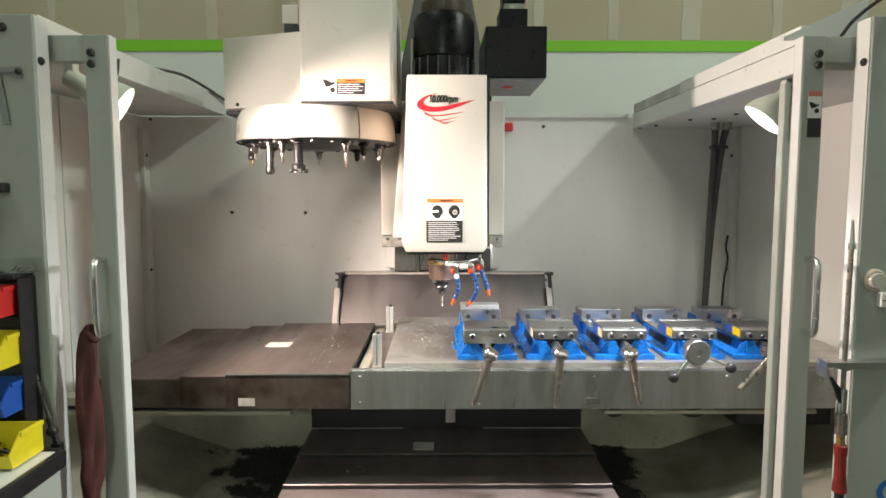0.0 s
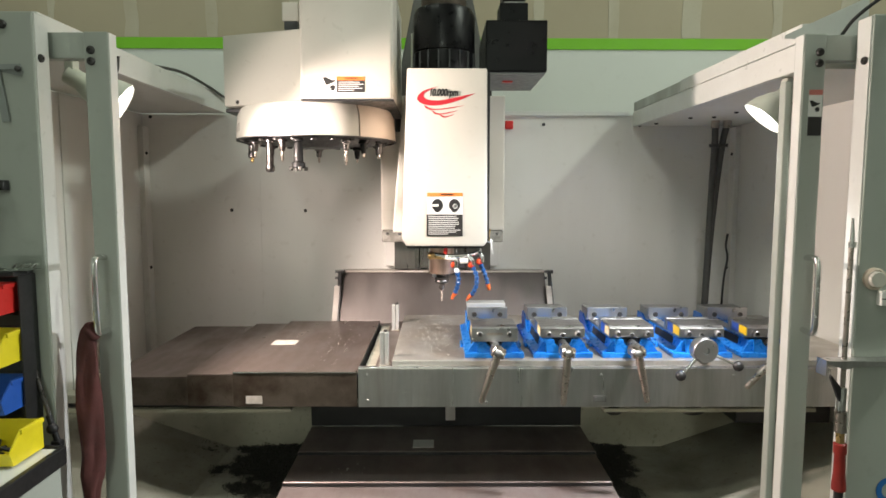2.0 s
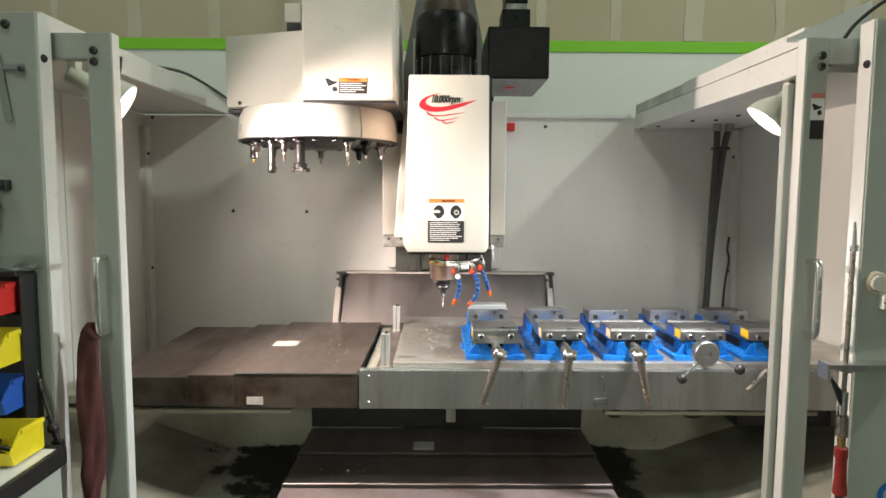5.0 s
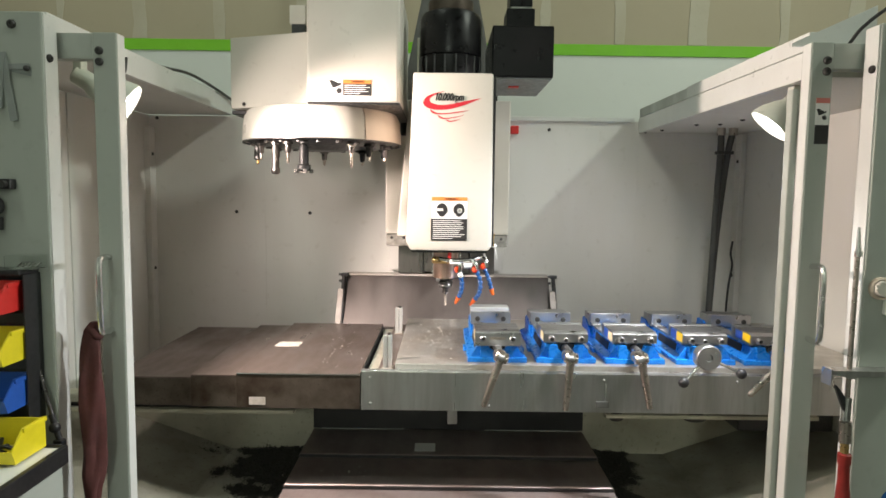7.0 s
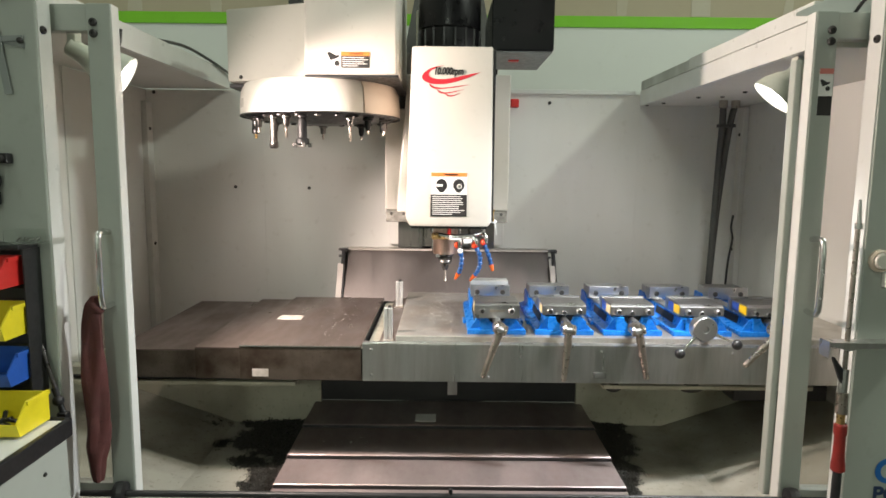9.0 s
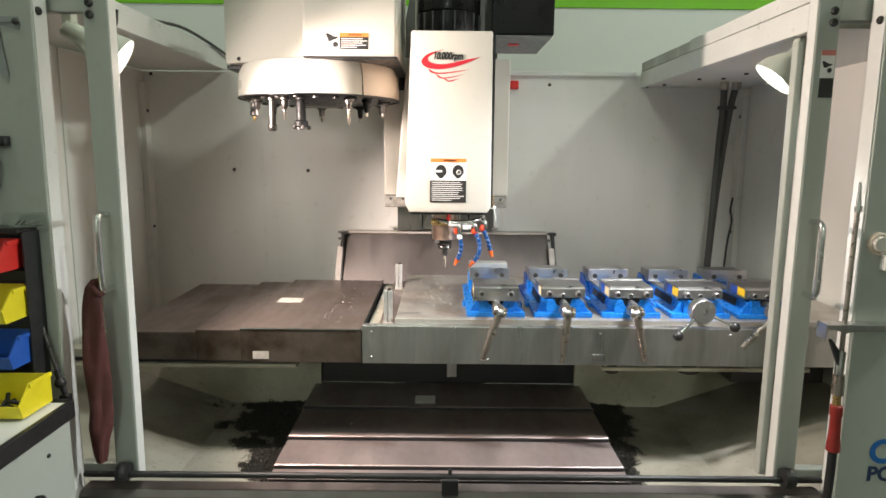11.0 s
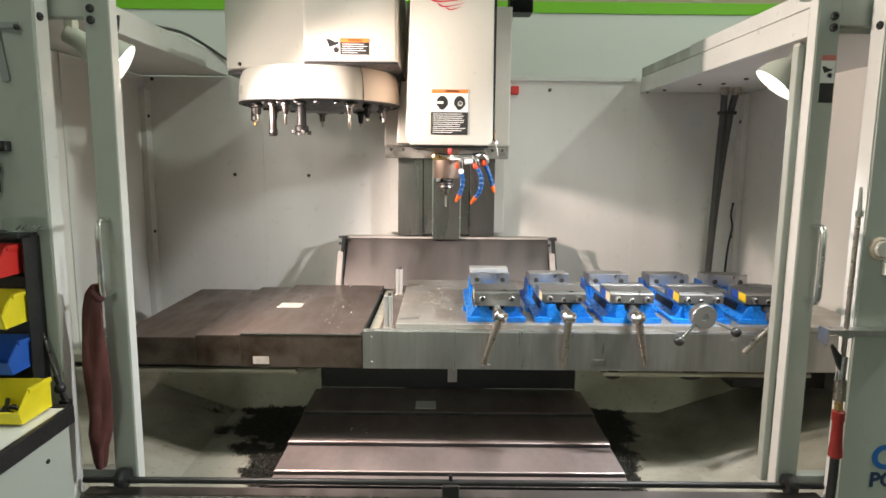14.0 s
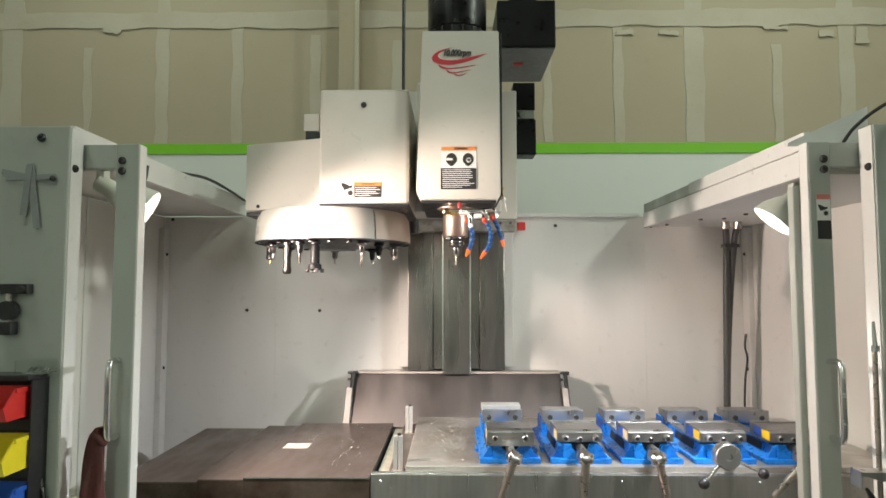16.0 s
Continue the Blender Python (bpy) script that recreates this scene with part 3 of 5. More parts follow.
def chip_pan():
    """A flat pan beside the covers, its outer thirds sloping up to the side walls."""
    pan = thing("chip_pan", (0.03, 2.3, 0.3), "beige painted chip pan soiled with dark swarf", "chip pan")
    z, back, slope = 0.440, 2.47, 0.345
    for s, x0, x1, xe in ((-1, -0.525, -0.85, XL), (1, 0.585, 0.912, XR)):
        rise = abs(xe - x1) * slope
        part("floor_sheet", slab((x0, 1.62, z), (x1, 1.62, z), (x1, back, z), (x0, back, z)), PAN, pan)
        part("ramp", slab((x1, 1.62, z), (xe, 1.62, z + rise), (xe, back, z + rise), (x1, back, z)), PAN, pan)
        part("rear_sheet", box(*sorted((x0 - s * 0.03, xe)), back, back + 0.02, 0.36, 0.742), BASEPAINT, pan)
        part("inner_sheet", box(*sorted((x0, x0 + s * 0.004)), 1.78, back, 0.30, z - 0.007), PAN, pan)
    rnd = random.Random(11)

    def cover_of(s, x, y):
        """How thick the chips lie: along the covers, widest at the back."""
        out = (x - 0.03) * s - 0.56
        far = (y - 1.80) / 0.66
        wide = 0.07 + (0.34 if s < 0 else 0.11) * max(0.0, far) ** 1.2
        rough = 0.55 * noise.noise((x * 9, y * 9, 3.0)) + 0.35 * noise.noise((x * 27, y * 27, 1.0))
        return 1.0 - out / wide + rough - 0.25 * (y < 1.86)
    for s, cx in ((-1, -0.60), (1, 0.645)):
        bm = bmesh.new()
        count = 0
        while count < 16000:
            x, y = 0.03 + s * (0.56 + rnd.random() * 0.56), rnd.uniform(1.79, back - 0.006)
            much = cover_of(s, x, y)
            if rnd.random() > much * 2.2 + 0.03:
                continue
            count += 1
            ground = z + max(0, (x - 0.03) * s - 0.882) * slope
            size = rnd.uniform(0.0012, 0.0032) * (1.0 + max(0.0, min(1.0, much)))
            m = Matrix.Translation((x, y, ground + 0.001 + rnd.random() * 0.018 * max(0.0, min(1.0, much)))) @ Euler((rnd.random() * 6, rnd.random() * 6, rnd.random() * 6)).to_matrix().to_4x4()
            vs = [bm.verts.new(m @ Vector(p)) for p in ((0, 0, 0), (size * 2.2, 0, size * 0.3), (size, size, 0), (size * 0.8, size * 0.3, size * 0.8))]
            for tri in ((0, 1, 2), (0, 1, 3), (1, 2, 3), (0, 2, 3)):
                bm.faces.new([vs[i] for i in tri])
        # the packed bed under the loose chips
        n, step = 60, 0.0115
        grid = {}
        for i in range(n):
            for k in range(n):
                x, y = 0.03 + s * (0.557 + i * step * 0.85), 1.79 + k * step
                if y < back - 0.004:
                    much = min(1.0, cover_of(s, x, y) - 0.15)
                    if much > 0:
                        grid[i, k] = bm.verts.new((x, y, z + max(0, (x - 0.03) * s - 0.882) * slope + 0.0006 + 0.013 * much * (0.7 + 0.5 * noise.noise((x * 60, y * 60, 0)))))
        for i in range(n - 1):
            for k in range(n - 1):
                four = [grid.get(c) for c in ((i, k), (i + 1, k), (i + 1, k + 1), (i, k + 1))]
                if None not in four:
                    bm.faces.new(four if s > 0 else four[::-1])
        single("swarf", bm, CHIPS, "heap of dark oily metal chips in the pan", "metal chips", kind="stuff", base=(cx, 2.2, z))


# ---- machine column, chute, way covers ----
def column():
    c = thing("machine_column", (0.02, 3.2, 0.2), "machine column with dark stained sliding way covers", "machine column")
    part("casting", prism([(-0.19, 0.2), (0.23, 0.2), (0.23, 2.1), (0.16, 2.45), (-0.12, 2.45), (-0.19, 2.1)], "y", 3.135, 3.75, 0.008), SHADEDGREY, c)
    # three folded covers in front of the column
    part("way_cover", box(-0.213, -0.095, 2.955, 3.098, 1.115, 2.02, 0.003), COLUMNSTEEL, c)
    part("way_cover", box(0.128, 0.246, 2.955, 3.098, 1.115, 2.02, 0.003), COLUMNSTEEL, c)
    part("way_cover", box(-0.05, 0.085, 2.925, 3.098, 1.10, 2.02, 0.003), COLUMNSTEEL, c)
    part("way_cover", box(-0.094, 0.127, 2.965, 3.098, 1.12, 2.02, 0.003), COLUMNSTEEL, c)
    for x in (-0.05, 0.079):
        part("way_strip", box(x, x + 0.006, 2.918, 2.927, 1.11, 2.0), CHROME, c)
    for x in (-0.265, 0.248):
        part("side_flange", box(x, x + 0.05, 3.05, 3.098, 1.12, 1.90, 0.003), INNER, c)
    z_motor = part("z_motor", box(0.315, 0.428, 3.136, 3.26, 2.185, 2.37, 0.008), BLACKBOX, c, "black servo motor")
    part("motor_flange", box(0.319, 0.420, 3.136, 3.26, 2.3705, 2.415, 0.003), CHROME, z_motor)
    part("motor_drive", box(0.312, 0.424, 3.136, 3.28, 2.4155, 2.56, 0.006), BLACKBOX, z_motor)
    part("motor_mount", box(0.16, 0.33, 3.14, 3.27, 2.14, 2.184, 0.004), SHADEDGREY, c)
    ch = thing("rear_chute", (0.02, 2.9, 0.85), "sloping grey steel splash plate behind the table", "splash plate")
    part("plate", prism([(2.955, 1.100), (2.80, 0.885), (2.80, 0.873), (2.968, 1.090)], "x", -0.462, 0.505), DARKSTEEL, ch)
    part("lip", box(-0.462, 0.505, 2.945, 3.0, 1.100, 1.109, 0.002), PINKEDGE, ch)
    part("ledge", box(-0.462, 0.505, 3.0, 3.10, 1.085, 1.10), INNER, ch)
    for x in (-0.475, 0.515):
        strut = part("strut", prism([(2.895, 1.045), (2.880, 1.045), (2.78, 0.88), (2.795, 0.88)], "x", x - 0.014, x + 0.011, 0.001), PINKEDGE, ch, "pale flat strut")
        part("strut_edge", prism([(2.899, 1.045), (2.884, 1.045), (2.784, 0.88), (2.799, 0.88)], "x", x + 0.0115, x + 0.017), BLACK, strut)
        part("black_rod", rod((x + 0.008, 2.925, 1.105), (x + 0.008, 2.886, 1.04), 0.0095), BLACK, strut)
        part("clamp", box(x - 0.004, x + 0.026, 2.915, 2.945, 1.098, 1.114, 0.002), BLACK, strut)
        for zz in (1.077, 1.108):
            part("clamp_screw", rod((x - 0.016, 2.922, zz), (x - 0.003, 2.922, zz), 0.006, sides=8), BLACK, strut)


def saddle():
    s = thing("saddle", (0.03, 2.3, 0.5), "soiled painted machine saddle under the table", "machine saddle")
    part("casting", box(-0.50, 0.56, 2.47, 2.74, 0.56, 0.775, 0.01), CASTING, s)
    part("rail", box(-1.40, 1.40, 2.12, 2.18, 0.745, 0.775, 0.003), CASTING, s)
    part("rail", box(-1.40, 1.36, 2.14, 2.17, 0.725, 0.742, 0.002), BLACK, s)
    for x0, x1 in ((-1.40, -0.52), (0.58, 1.33)):
        part("wing_flange", box(x0, x1, 2.12, 2.18, 0.7105, 0.7245, 0.003), BASEPAINT, s, "pale flange with rusty drips")
    # black sheet that paints the shadow under the table
    part("wiper", box(-0.52, 0.58, 2.462, 2.469, 0.532, 0.775, 0.002), BLACK, s)
    part("clip", box(0.022, 0.055, 2.06, 2.075, 0.705, 0.772, 0.002), STAINLESS, s, "small bright steel clip")
    # oily lumps hanging under the flange
    for x, w in ((0.90, 0.045), (0.62, 0.03)):
        part("oil_lump", ball((x, 2.135, 0.712), 1.0, squash=(w, 0.014, 0.017)), CHIPS, s, "dark oily lump", smooth=True)
    part("drive_box", box(1.06, 1.40, 2.15, 2.5, 0.66, 0.742, 0.006), BLACK, s)
    return s


def front_covers():
    """The stepped covers that slide out in front of the saddle."""
    made = []
    for k, (y0, y1, z, move) in enumerate(((2.215, 2.46, 0.530, 1.0), (2.00, 2.36, 0.515, 0.66), (1.835, 2.15, 0.500, 0.33), (1.785, 1.98, 0.486, 0.0))):
        c = thing("way_cover", ((0.03), y0, z - 0.12), "stained dark steel telescoping way cover", "way cover", "front way covers")
        x0, x1 = -0.518 - 0.003 * k, 0.577 + 0.003 * k
        part("top_sheet", prism([(y0, z - 0.012), (y0, z - 0.002), (y0 + 0.003, z), (y1, z), (y1, z - 0.003), (y0 + 0.004, z - 0.003), (y0 + 0.004, z - 0.012)], "x", x0, x1), FRONTCOVER, c)
        part("wiper_edge", box(x0, x1, y0 - 0.003, y0 - 0.0002, z - 0.013, z - 0.003), BLACK, c)
        for x in (x0, x1):
            part("skirt", box(x - 0.002, x + 0.002, y0, y1, z - 0.10, z - 0.004), FRONTCOVER, c)
        if k == 0:
            part("label", box(-0.098, -0.020, 2.245, 2.318, z + 0.0005, z + 0.002), LABELWHITE, c, "white paper label")
        made.append((c, move))
    return made


# ---- table ----
def table():
    t = thing("machine_table", (0.45, 2.35, 0.78), "ground iron machining table with a stainless front apron", "machine table")
    x0, x1 = -0.178, 1.42
    part("table_plate", box(x0, x1, 1.985, 2.74, 0.885, 0.935, 0.003), TABLEIRON, t)
    part("table_body", box(x0 - 0.10, x1, 1.99, 2.74, 0.79, 0.884), CASTING, t)
    part("front_ledge", box(-0.285, x1, 1.965, 1.984, 0.905, 0.918, 0.002), GROUND, t)
    part("end_ledge", box(-0.236, x0 - 0.001, 1.985, 2.74, 0.895, 0.907, 0.001), STAINED, t)
    part("apron", box(-0.285, x1, 1.957, 1.964, 0.788, 0.916, 0.002), STAINLESS, t, "streaked stainless front apron")
    bolts(t, [(x, 1.957, z) for x in (-0.255, 0.13, 0.50, 0.93) for z in (0.895,)] + [(-0.255, 1.957, 0.81), (0.13, 1.957, 0.805)], (0, -1, 0), 0.0045, GROUND, "rivet")
    tag = part("name_plate", box(0.475, 0.517, 1.953, 1.957, 0.806, 0.826), DARKGROUND, t, "small dark tag")
    part("tag_face", box(0.480, 0.512, 1.9515, 1.953, 0.809, 0.823), GROUND, tag)
    return t


def left_covers():
    made = []
    for k, (x0, x1, zf, zb) in enumerate(((-0.688, -0.289, 0.9055, 0.9055), (-0.838, -0.672, 0.895, 0.895), (-1.10, -0.822, 0.884, 0.884))):
        c = thing("side_way_cover", (x0, 2.35, 0.78), "rust-stained steel telescoping cover beside the table", "way cover", "side way covers")
        y0, y1 = 1.958 + 0.008 * k, 2.75 - 0.006 * k
        part("top_sheet", box(x0, x1, y0, y1, zf - 0.004, zf, 0.001), STAINED, c)
        part("front_sheet", box(x0, x1, y0, y0 + 0.004, 0.790, zf - 0.0042), RUSTY, c, "rust-spotted front face")
        part("rear_sheet", box(x0, x1, y1 - 0.004, y1, 0.790, zf - 0.0042), STAINED, c)
        part("end_lip", box(x1 - 0.004, x1, y0, y1, zf + 0.0004, zf + 0.003), STAINED, c)
        if k == 0:
            part("edge_line", box(x0, x1, y0 - 0.002, y0 - 0.0002, zf - 0.004, zf - 0.0005), CHROME, c)
            part("paper_label", box(-0.660, -0.568, 2.31, 2.385, zf + 0.0004, zf + 0.0014), DIRTYPAPER, c, "worn white paper label")
            part("paper_label", sheet(-0.648, -0.595, 0.800, 0.826, y0), DIRTYPAPER, c, "worn white paper label")
            part("end_wall", box(x1 - 0.003, x1 - 0.0002, y0 + 0.01, y1 - 0.01, 0.80, zf - 0.005), BLACK, c)
        made.append(c)
    return made


PINKEDGE = paint("soiled_edge_paint", (0.42, 0.38, 0.35), 0.45, amount=0.6, scale=9)
# grey darkened to carry the shade behind the head
SHADEDGREY = paint("shaded_column_grey", (0.12, 0.12, 0.115), 0.5, amount=0.4, scale=4)
RUSTY = paint("rust_spotted_sheet", (0.11, 0.09, 0.072), 0.45, dirt=(0.28, 0.17, 0.10), amount=0.95, scale=9, metal=0.6)


# ---- spindle head ----
REDVALVE = plain("valve_red", (0.75, 0.07, 0.015), 0.35)


def hose(parent, points, n, knob=False):
    """A coolant hose of ball-jointed segments with a tapered nozzle."""
    way = smooth_path(points, 12)
    dist = [0.0]
    for a, b in zip(way, way[1:]):
        dist.append(dist[-1] + (b - a).length)

    def at(d):
        for k in range(1, len(way)):
            if dist[k] >= d:
                s = (d - dist[k - 1]) / max(dist[k] - dist[k - 1], 1e-6)
                return way[k - 1].lerp(way[k], s)
        return way[-1]
    total = dist[-1]
    holder = part("coolant_hose", lathe([(0.007, -0.010), (0.0095, -0.004), (0.0095, 0.006), (0.006, 0.014)], points[0]), RED, parent, "red valve with blue jointed hose", smooth=True)
    p = Vector(points[0])
    part("valve_knob", ball(p + Vector((-0.006, -0.008, 0.002)), 0.0085, squash=(0.8, 0.8, 1.2)), REDVALVE, holder, "orange-red valve body", smooth=True)
    if knob:
        part("valve_knob", ball(p + Vector((0.008, -0.012, -0.018)), 0.009), LABELWHITE, holder, "white knob", smooth=True)
    step = total * 0.78 / n
    for k in range(n):
        a, b = at(0.008 + k * step), at(0.008 + (k + 1) * step)
        own = lathe([(0.0055, 0), (0.0082, 0.15), (0.0088, 0.45), (0.0066, 0.72), (0.0055, 1.0)], (0, 0, 0), (0, 0, 1), 12)
        for v in own.verts:
            v.co.z *= (b - a).length
        own.transform(Matrix.Translation(a) @ (b - a).to_track_quat("Z", "Y").to_matrix().to_4x4())
        part("segment", own, HOSEBLUE, holder, smooth=True)
    a, b = at(total * 0.78), way[-1]
    part("nozzle", rod(a, b, 0.0088, 0.0042, 14), ORANGE, holder, "orange nozzle", smooth=True)


def bars(parent, x0, x1, z0, z1, y, rows, material, seed):
    """Plain bars in place of small print."""
    rnd = random.Random(seed)
    h = (z1 - z0) / rows
    bm = bmesh.new()
    for k in range(rows):
        w = (x1 - x0) * (rnd.uniform(0.8, 1.0) if k < rows - 1 else 0.6)
        box(x0, x0 + w, y - 0.0006, y, z0 + (rows - 1 - k) * h + h * 0.34, z0 + (rows - 1 - k) * h + h * 0.66, bm=bm)
    part("print", bm, material, parent)


def spindle_head():
    y = 2.12
    h = thing("spindle_head", (0.02, 2.5, 1.283), "cream machining spindle head with a red swirl emblem", "spindle head")
    part("front_cover", prism([(-0.108, 1.881), (0.161, 1.881), (0.165, 1.30), (0.152, 1.283), (-0.113, 1.283), (-0.128, 1.312)], "y", y, 2.60, 0.007), CREAM, h, smooth=True)
    part("rear_housing", prism([(-0.15, 1.86), (0.20, 1.86), (0.205, 1.30), (-0.195, 1.30)], "y", 2.602, 2.838, 0.006), CREAM, h)
    part("cover_seam", box(0.1655, 0.172, 2.135, 2.60, 1.30, 1.875, 0.002), BLACK, h)
    part("carriage_plate", box(-0.265, 0.297, 2.84, 2.905, 1.295, 1.90, 0.006), CREAM, h)
    part("carriage_foot", box(-0.262, 0.294, 2.832, 2.914, 1.240, 1.293, 0.006), WORNPAINT, h, "worn chipped lower edge")
    part("underside", box(-0.11, 0.15, 2.14, 2.6, 1.274, 1.2825), BLACK, h)
    bolts(h, [(x, 2.835, 1.278) for x in (-0.235, -0.18, 0.22, 0.265)], (0, -1, 0), 0.007)
    # belt motor and drive box on top
    motor = part("spindle_motor", lathe([(0.112, 0), (0.117, 0.01), (0.117, 0.10), (0.113, 0.104), (0.117, 0.108), (0.117, 0.24), (0.108, 0.262), (0.09, 0.27)], (0.0175, 2.42, 1.884), (0, 0, 1), 48), BLACKBOX, h, "black round spindle motor", smooth=True)
    part("motor_cap", lathe([(0.085, 0), (0.085, 0.04), (0.06, 0.055)], (0.0175, 2.42, 2.155), (0, 0, 1), 36), RUSTY, motor, "rust-brown motor cap", smooth=True)
    for k in range(10):
        a = math.pi + k * math.pi / 9
        part("rib", box(0.0175 + 0.116 * math.cos(a) - 0.003, 0.0175 + 0.116 * math.cos(a) + 0.003, 2.42 + 0.116 * math.sin(a) - 0.005, 2.42 + 0.116 * math.sin(a) + 0.005, 1.90, 1.985), BLACK, motor)
    drive = part("drive_box", box(0.172, 0.40, 2.35, 2.745, 1.912, 2.10, 0.006), BLACKBOX, h, "black drive box")
    part("box_bottom", box(0.178, 0.394, 2.356, 2.74, 1.906, 1.911), BOXSHEEN, drive)
    # red square painted for a reflection in the underside
    part("vent", box(0.25, 0.29, 2.50, 2.53, 1.902, 1.906), RED, drive)
    part("conduit_box", box(0.235, 0.345, 2.48, 2.6, 2.101, 2.20, 0.005), BLACKBOX, drive)
    part("belt_cover", box(-0.09, 0.171, 2.50, 2.70, 1.883, 1.93, 0.01), BLACKBOX, h)
    for x in (-0.115, 0.16):
        part("lift_bar", rod((x + (0.05 if x > 0 else 0), 2.80, 1.862), (x + (0.05 if x > 0 else 0), 2.80, 2.16), 0.010), CHROME, h)
    # emblem and lettering
    emblem = part("emblem", swirl([(700, 122), (668, 129), (645, 140), (633, 157), (640, 170), (660, 179), (692, 181), (730, 174), (770, 160), (806, 143), (762, 152), (722, 162), (690, 166), (664, 162), (653, 153), (656, 142), (675, 131)]), LABELRED, h, "red swirl emblem")
    part("emblem_stroke", swirl([(656, 178), (658, 187), (672, 194), (700, 194), (740, 188), (775, 180), (735, 185.5), (700, 190.5), (676, 189.5), (664, 184)]), LABELRED, emblem)
    part("emblem_stroke", swirl([(678, 194), (682, 203), (694, 209), (725, 205), (760, 194), (725, 202), (698, 205.5), (687, 201)]), LABELRED, emblem)
    part("emblem_stroke", swirl([(702, 207), (706, 214), (716, 218), (732, 213), (748, 206), (729, 211), (715, 214.5), (709, 210)]), LABELRED, emblem)
    lettering("10,000rpm", h, "lettering", pose(0.013, y - 0.0024, 1.799, 90, 0, 0) @ Matrix.Diagonal((0.80, 1.12, 1, 1)), 0.028, LABELBLACK, "black slanted lettering", 0.28, 0.0011)
    # safety label
    lab = part("warning_label", sheet(-0.041, 0.080, 1.320, 1.466, y), LABELWHITE, h, "orange, white and black safety label")
    part("label_band", sheet(-0.041, 0.080, 1.4535, 1.466, y - 0.0012), LABELORANGE, lab)
    lettering("WARNING", lab, "label_word", pose(0.026, y - 0.0030, 1.4598, 90, 0, 0), 0.0095, LABELBLACK)
    part("label_text", sheet(-0.043, 0.080, 1.318, 1.392, y - 0.0012), LABELBLACK, lab)
    bars(lab, -0.037, 0.076, 1.322, 1.389, y - 0.0026, 10, LABELWHITE, 3)
    for cx in (-0.006, 0.052):
        pts = [(cx + 0.019 * math.cos(a) * (1 if math.sin(a) > -0.5 else 0.8), 1.422 + 0.023 * math.sin(a)) for a in [k * math.pi / 10 for k in range(20)]]
        face = part("pictogram", prism(pts, "y", y - 0.0020, y - 0.0012), LABELBLACK, lab)
        if cx < 0:
            part("pictogram_detail", sheet(cx - 0.018, cx + 0.004, 1.419, 1.427, y - 0.0021), LABELWHITE, face)
        else:
            part("pictogram_detail", lathe([(0.0085, 0), (0.0085, 0.0006), (0.006, 0.0006), (0.006, 0)], (cx + 0.002, y - 0.0021, 1.420), (0, -1, 0), 16), LABELWHITE, face)
    # spindle, coolant ring and hoses
    sx, sy = 0.010, 2.30
    part("spindle_housing", lathe([(0.070, 0.118), (0.070, 0.105), (0.0465, 0.10), (0.0465, 0.006), (0.044, 0.002), (0.030, 0.0)], (sx, sy, 1.166), (0, 0, 1), 40), COPPERSTEEL, h, "warm-toned polished spindle nose", smooth=True)
    part("drive_key", box(sx - 0.035, sx - 0.020, sy - 0.034, sy - 0.024, 1.156, 1.168, 0.002), GROUND, h)
    part("manifold", pipe([(-0.03, 2.170, 1.252), (0.03, 2.150, 1.246), (0.09, 2.155, 1.248), (0.14, 2.195, 1.256), (0.15, 2.33, 1.260)], 0.0075), CHROME, h, "chrome coolant pipe", smooth=True)
    fit = part("fitting", rod((-0.020, 2.167, 1.244), (0.020, 2.157, 1.244), 0.0105, sides=8), BRASS, h, "brass fitting")
    part("fitting_nut", lathe([(0.008, -0.012), (0.0125, -0.008), (0.0125, 0.008), (0.008, 0.012)], (-0.027, 2.161, 1.246), (-1, -0.3, 0), 12), BRASS, fit)
    part("fitting_block", box(0.022, 0.060, 2.143, 2.167, 1.234, 1.251, 0.003), LABELWHITE, h, "clear white hose connector")
    part("fitting_block", rod((0.072, 2.150, 1.228), (0.100, 2.150, 1.230), 0.009), LABELWHITE, h)
    part("valve_knob", lathe([(0.006, 0), (0.0075, 0.012), (0.005, 0.02)], (0.022, 2.145, 1.256), (0, 0, 1), 12), RED, h, "dark red valve knob", smooth=True)
    part("elbow", pipe([(0.10, 2.155, 1.249), (0.115, 2.150, 1.234), (0.119, 2.155, 1.216)], 0.007), CHROME, h, smooth=True)
    part("elbow", pipe([(0.14, 2.175, 1.256), (0.150, 2.165, 1.244), (0.150, 2.165, 1.224)], 0.007), CHROME, h, smooth=True)
    part("elbow", pipe([(0.055, 2.155, 1.244), (0.059, 2.150, 1.229), (0.059, 2.155, 1.204)], 0.0085), CHROME, h, smooth=True)
    hose(h, [(0.053, 2.160, 1.213), (0.067, 2.155, 1.173), (0.063, 2.165, 1.132), (0.046, 2.185, 1.090)], 6, True)
    hose(h, [(0.113, 2.160, 1.214), (0.130, 2.155, 1.180), (0.128, 2.160, 1.132), (0.098, 2.190, 1.084)], 7)
    hose(h, [(0.142, 2.170, 1.224), (0.160, 2.165, 1.183), (0.177, 2.170, 1.124)], 5)
    wire = part("wire_knot", ball((0.179, 2.20, 1.296), 0.009, squash=(1.2, 0.8, 0.8)), LABELWHITE, h, "white tie with a loose yellow wire")
    part("wire", pipe([(0.179, 2.195, 1.296), (0.176, 2.192, 1.318), (0.180, 2.19, 1.338)], 0.0028), BRASS, wire)
    part("wire_end", pipe([(0.181, 2.195, 1.296), (0.186, 2.19, 1.275), (0.190, 2.19, 1.25)], 0.0016), LABELWHITE, wire)
    return h


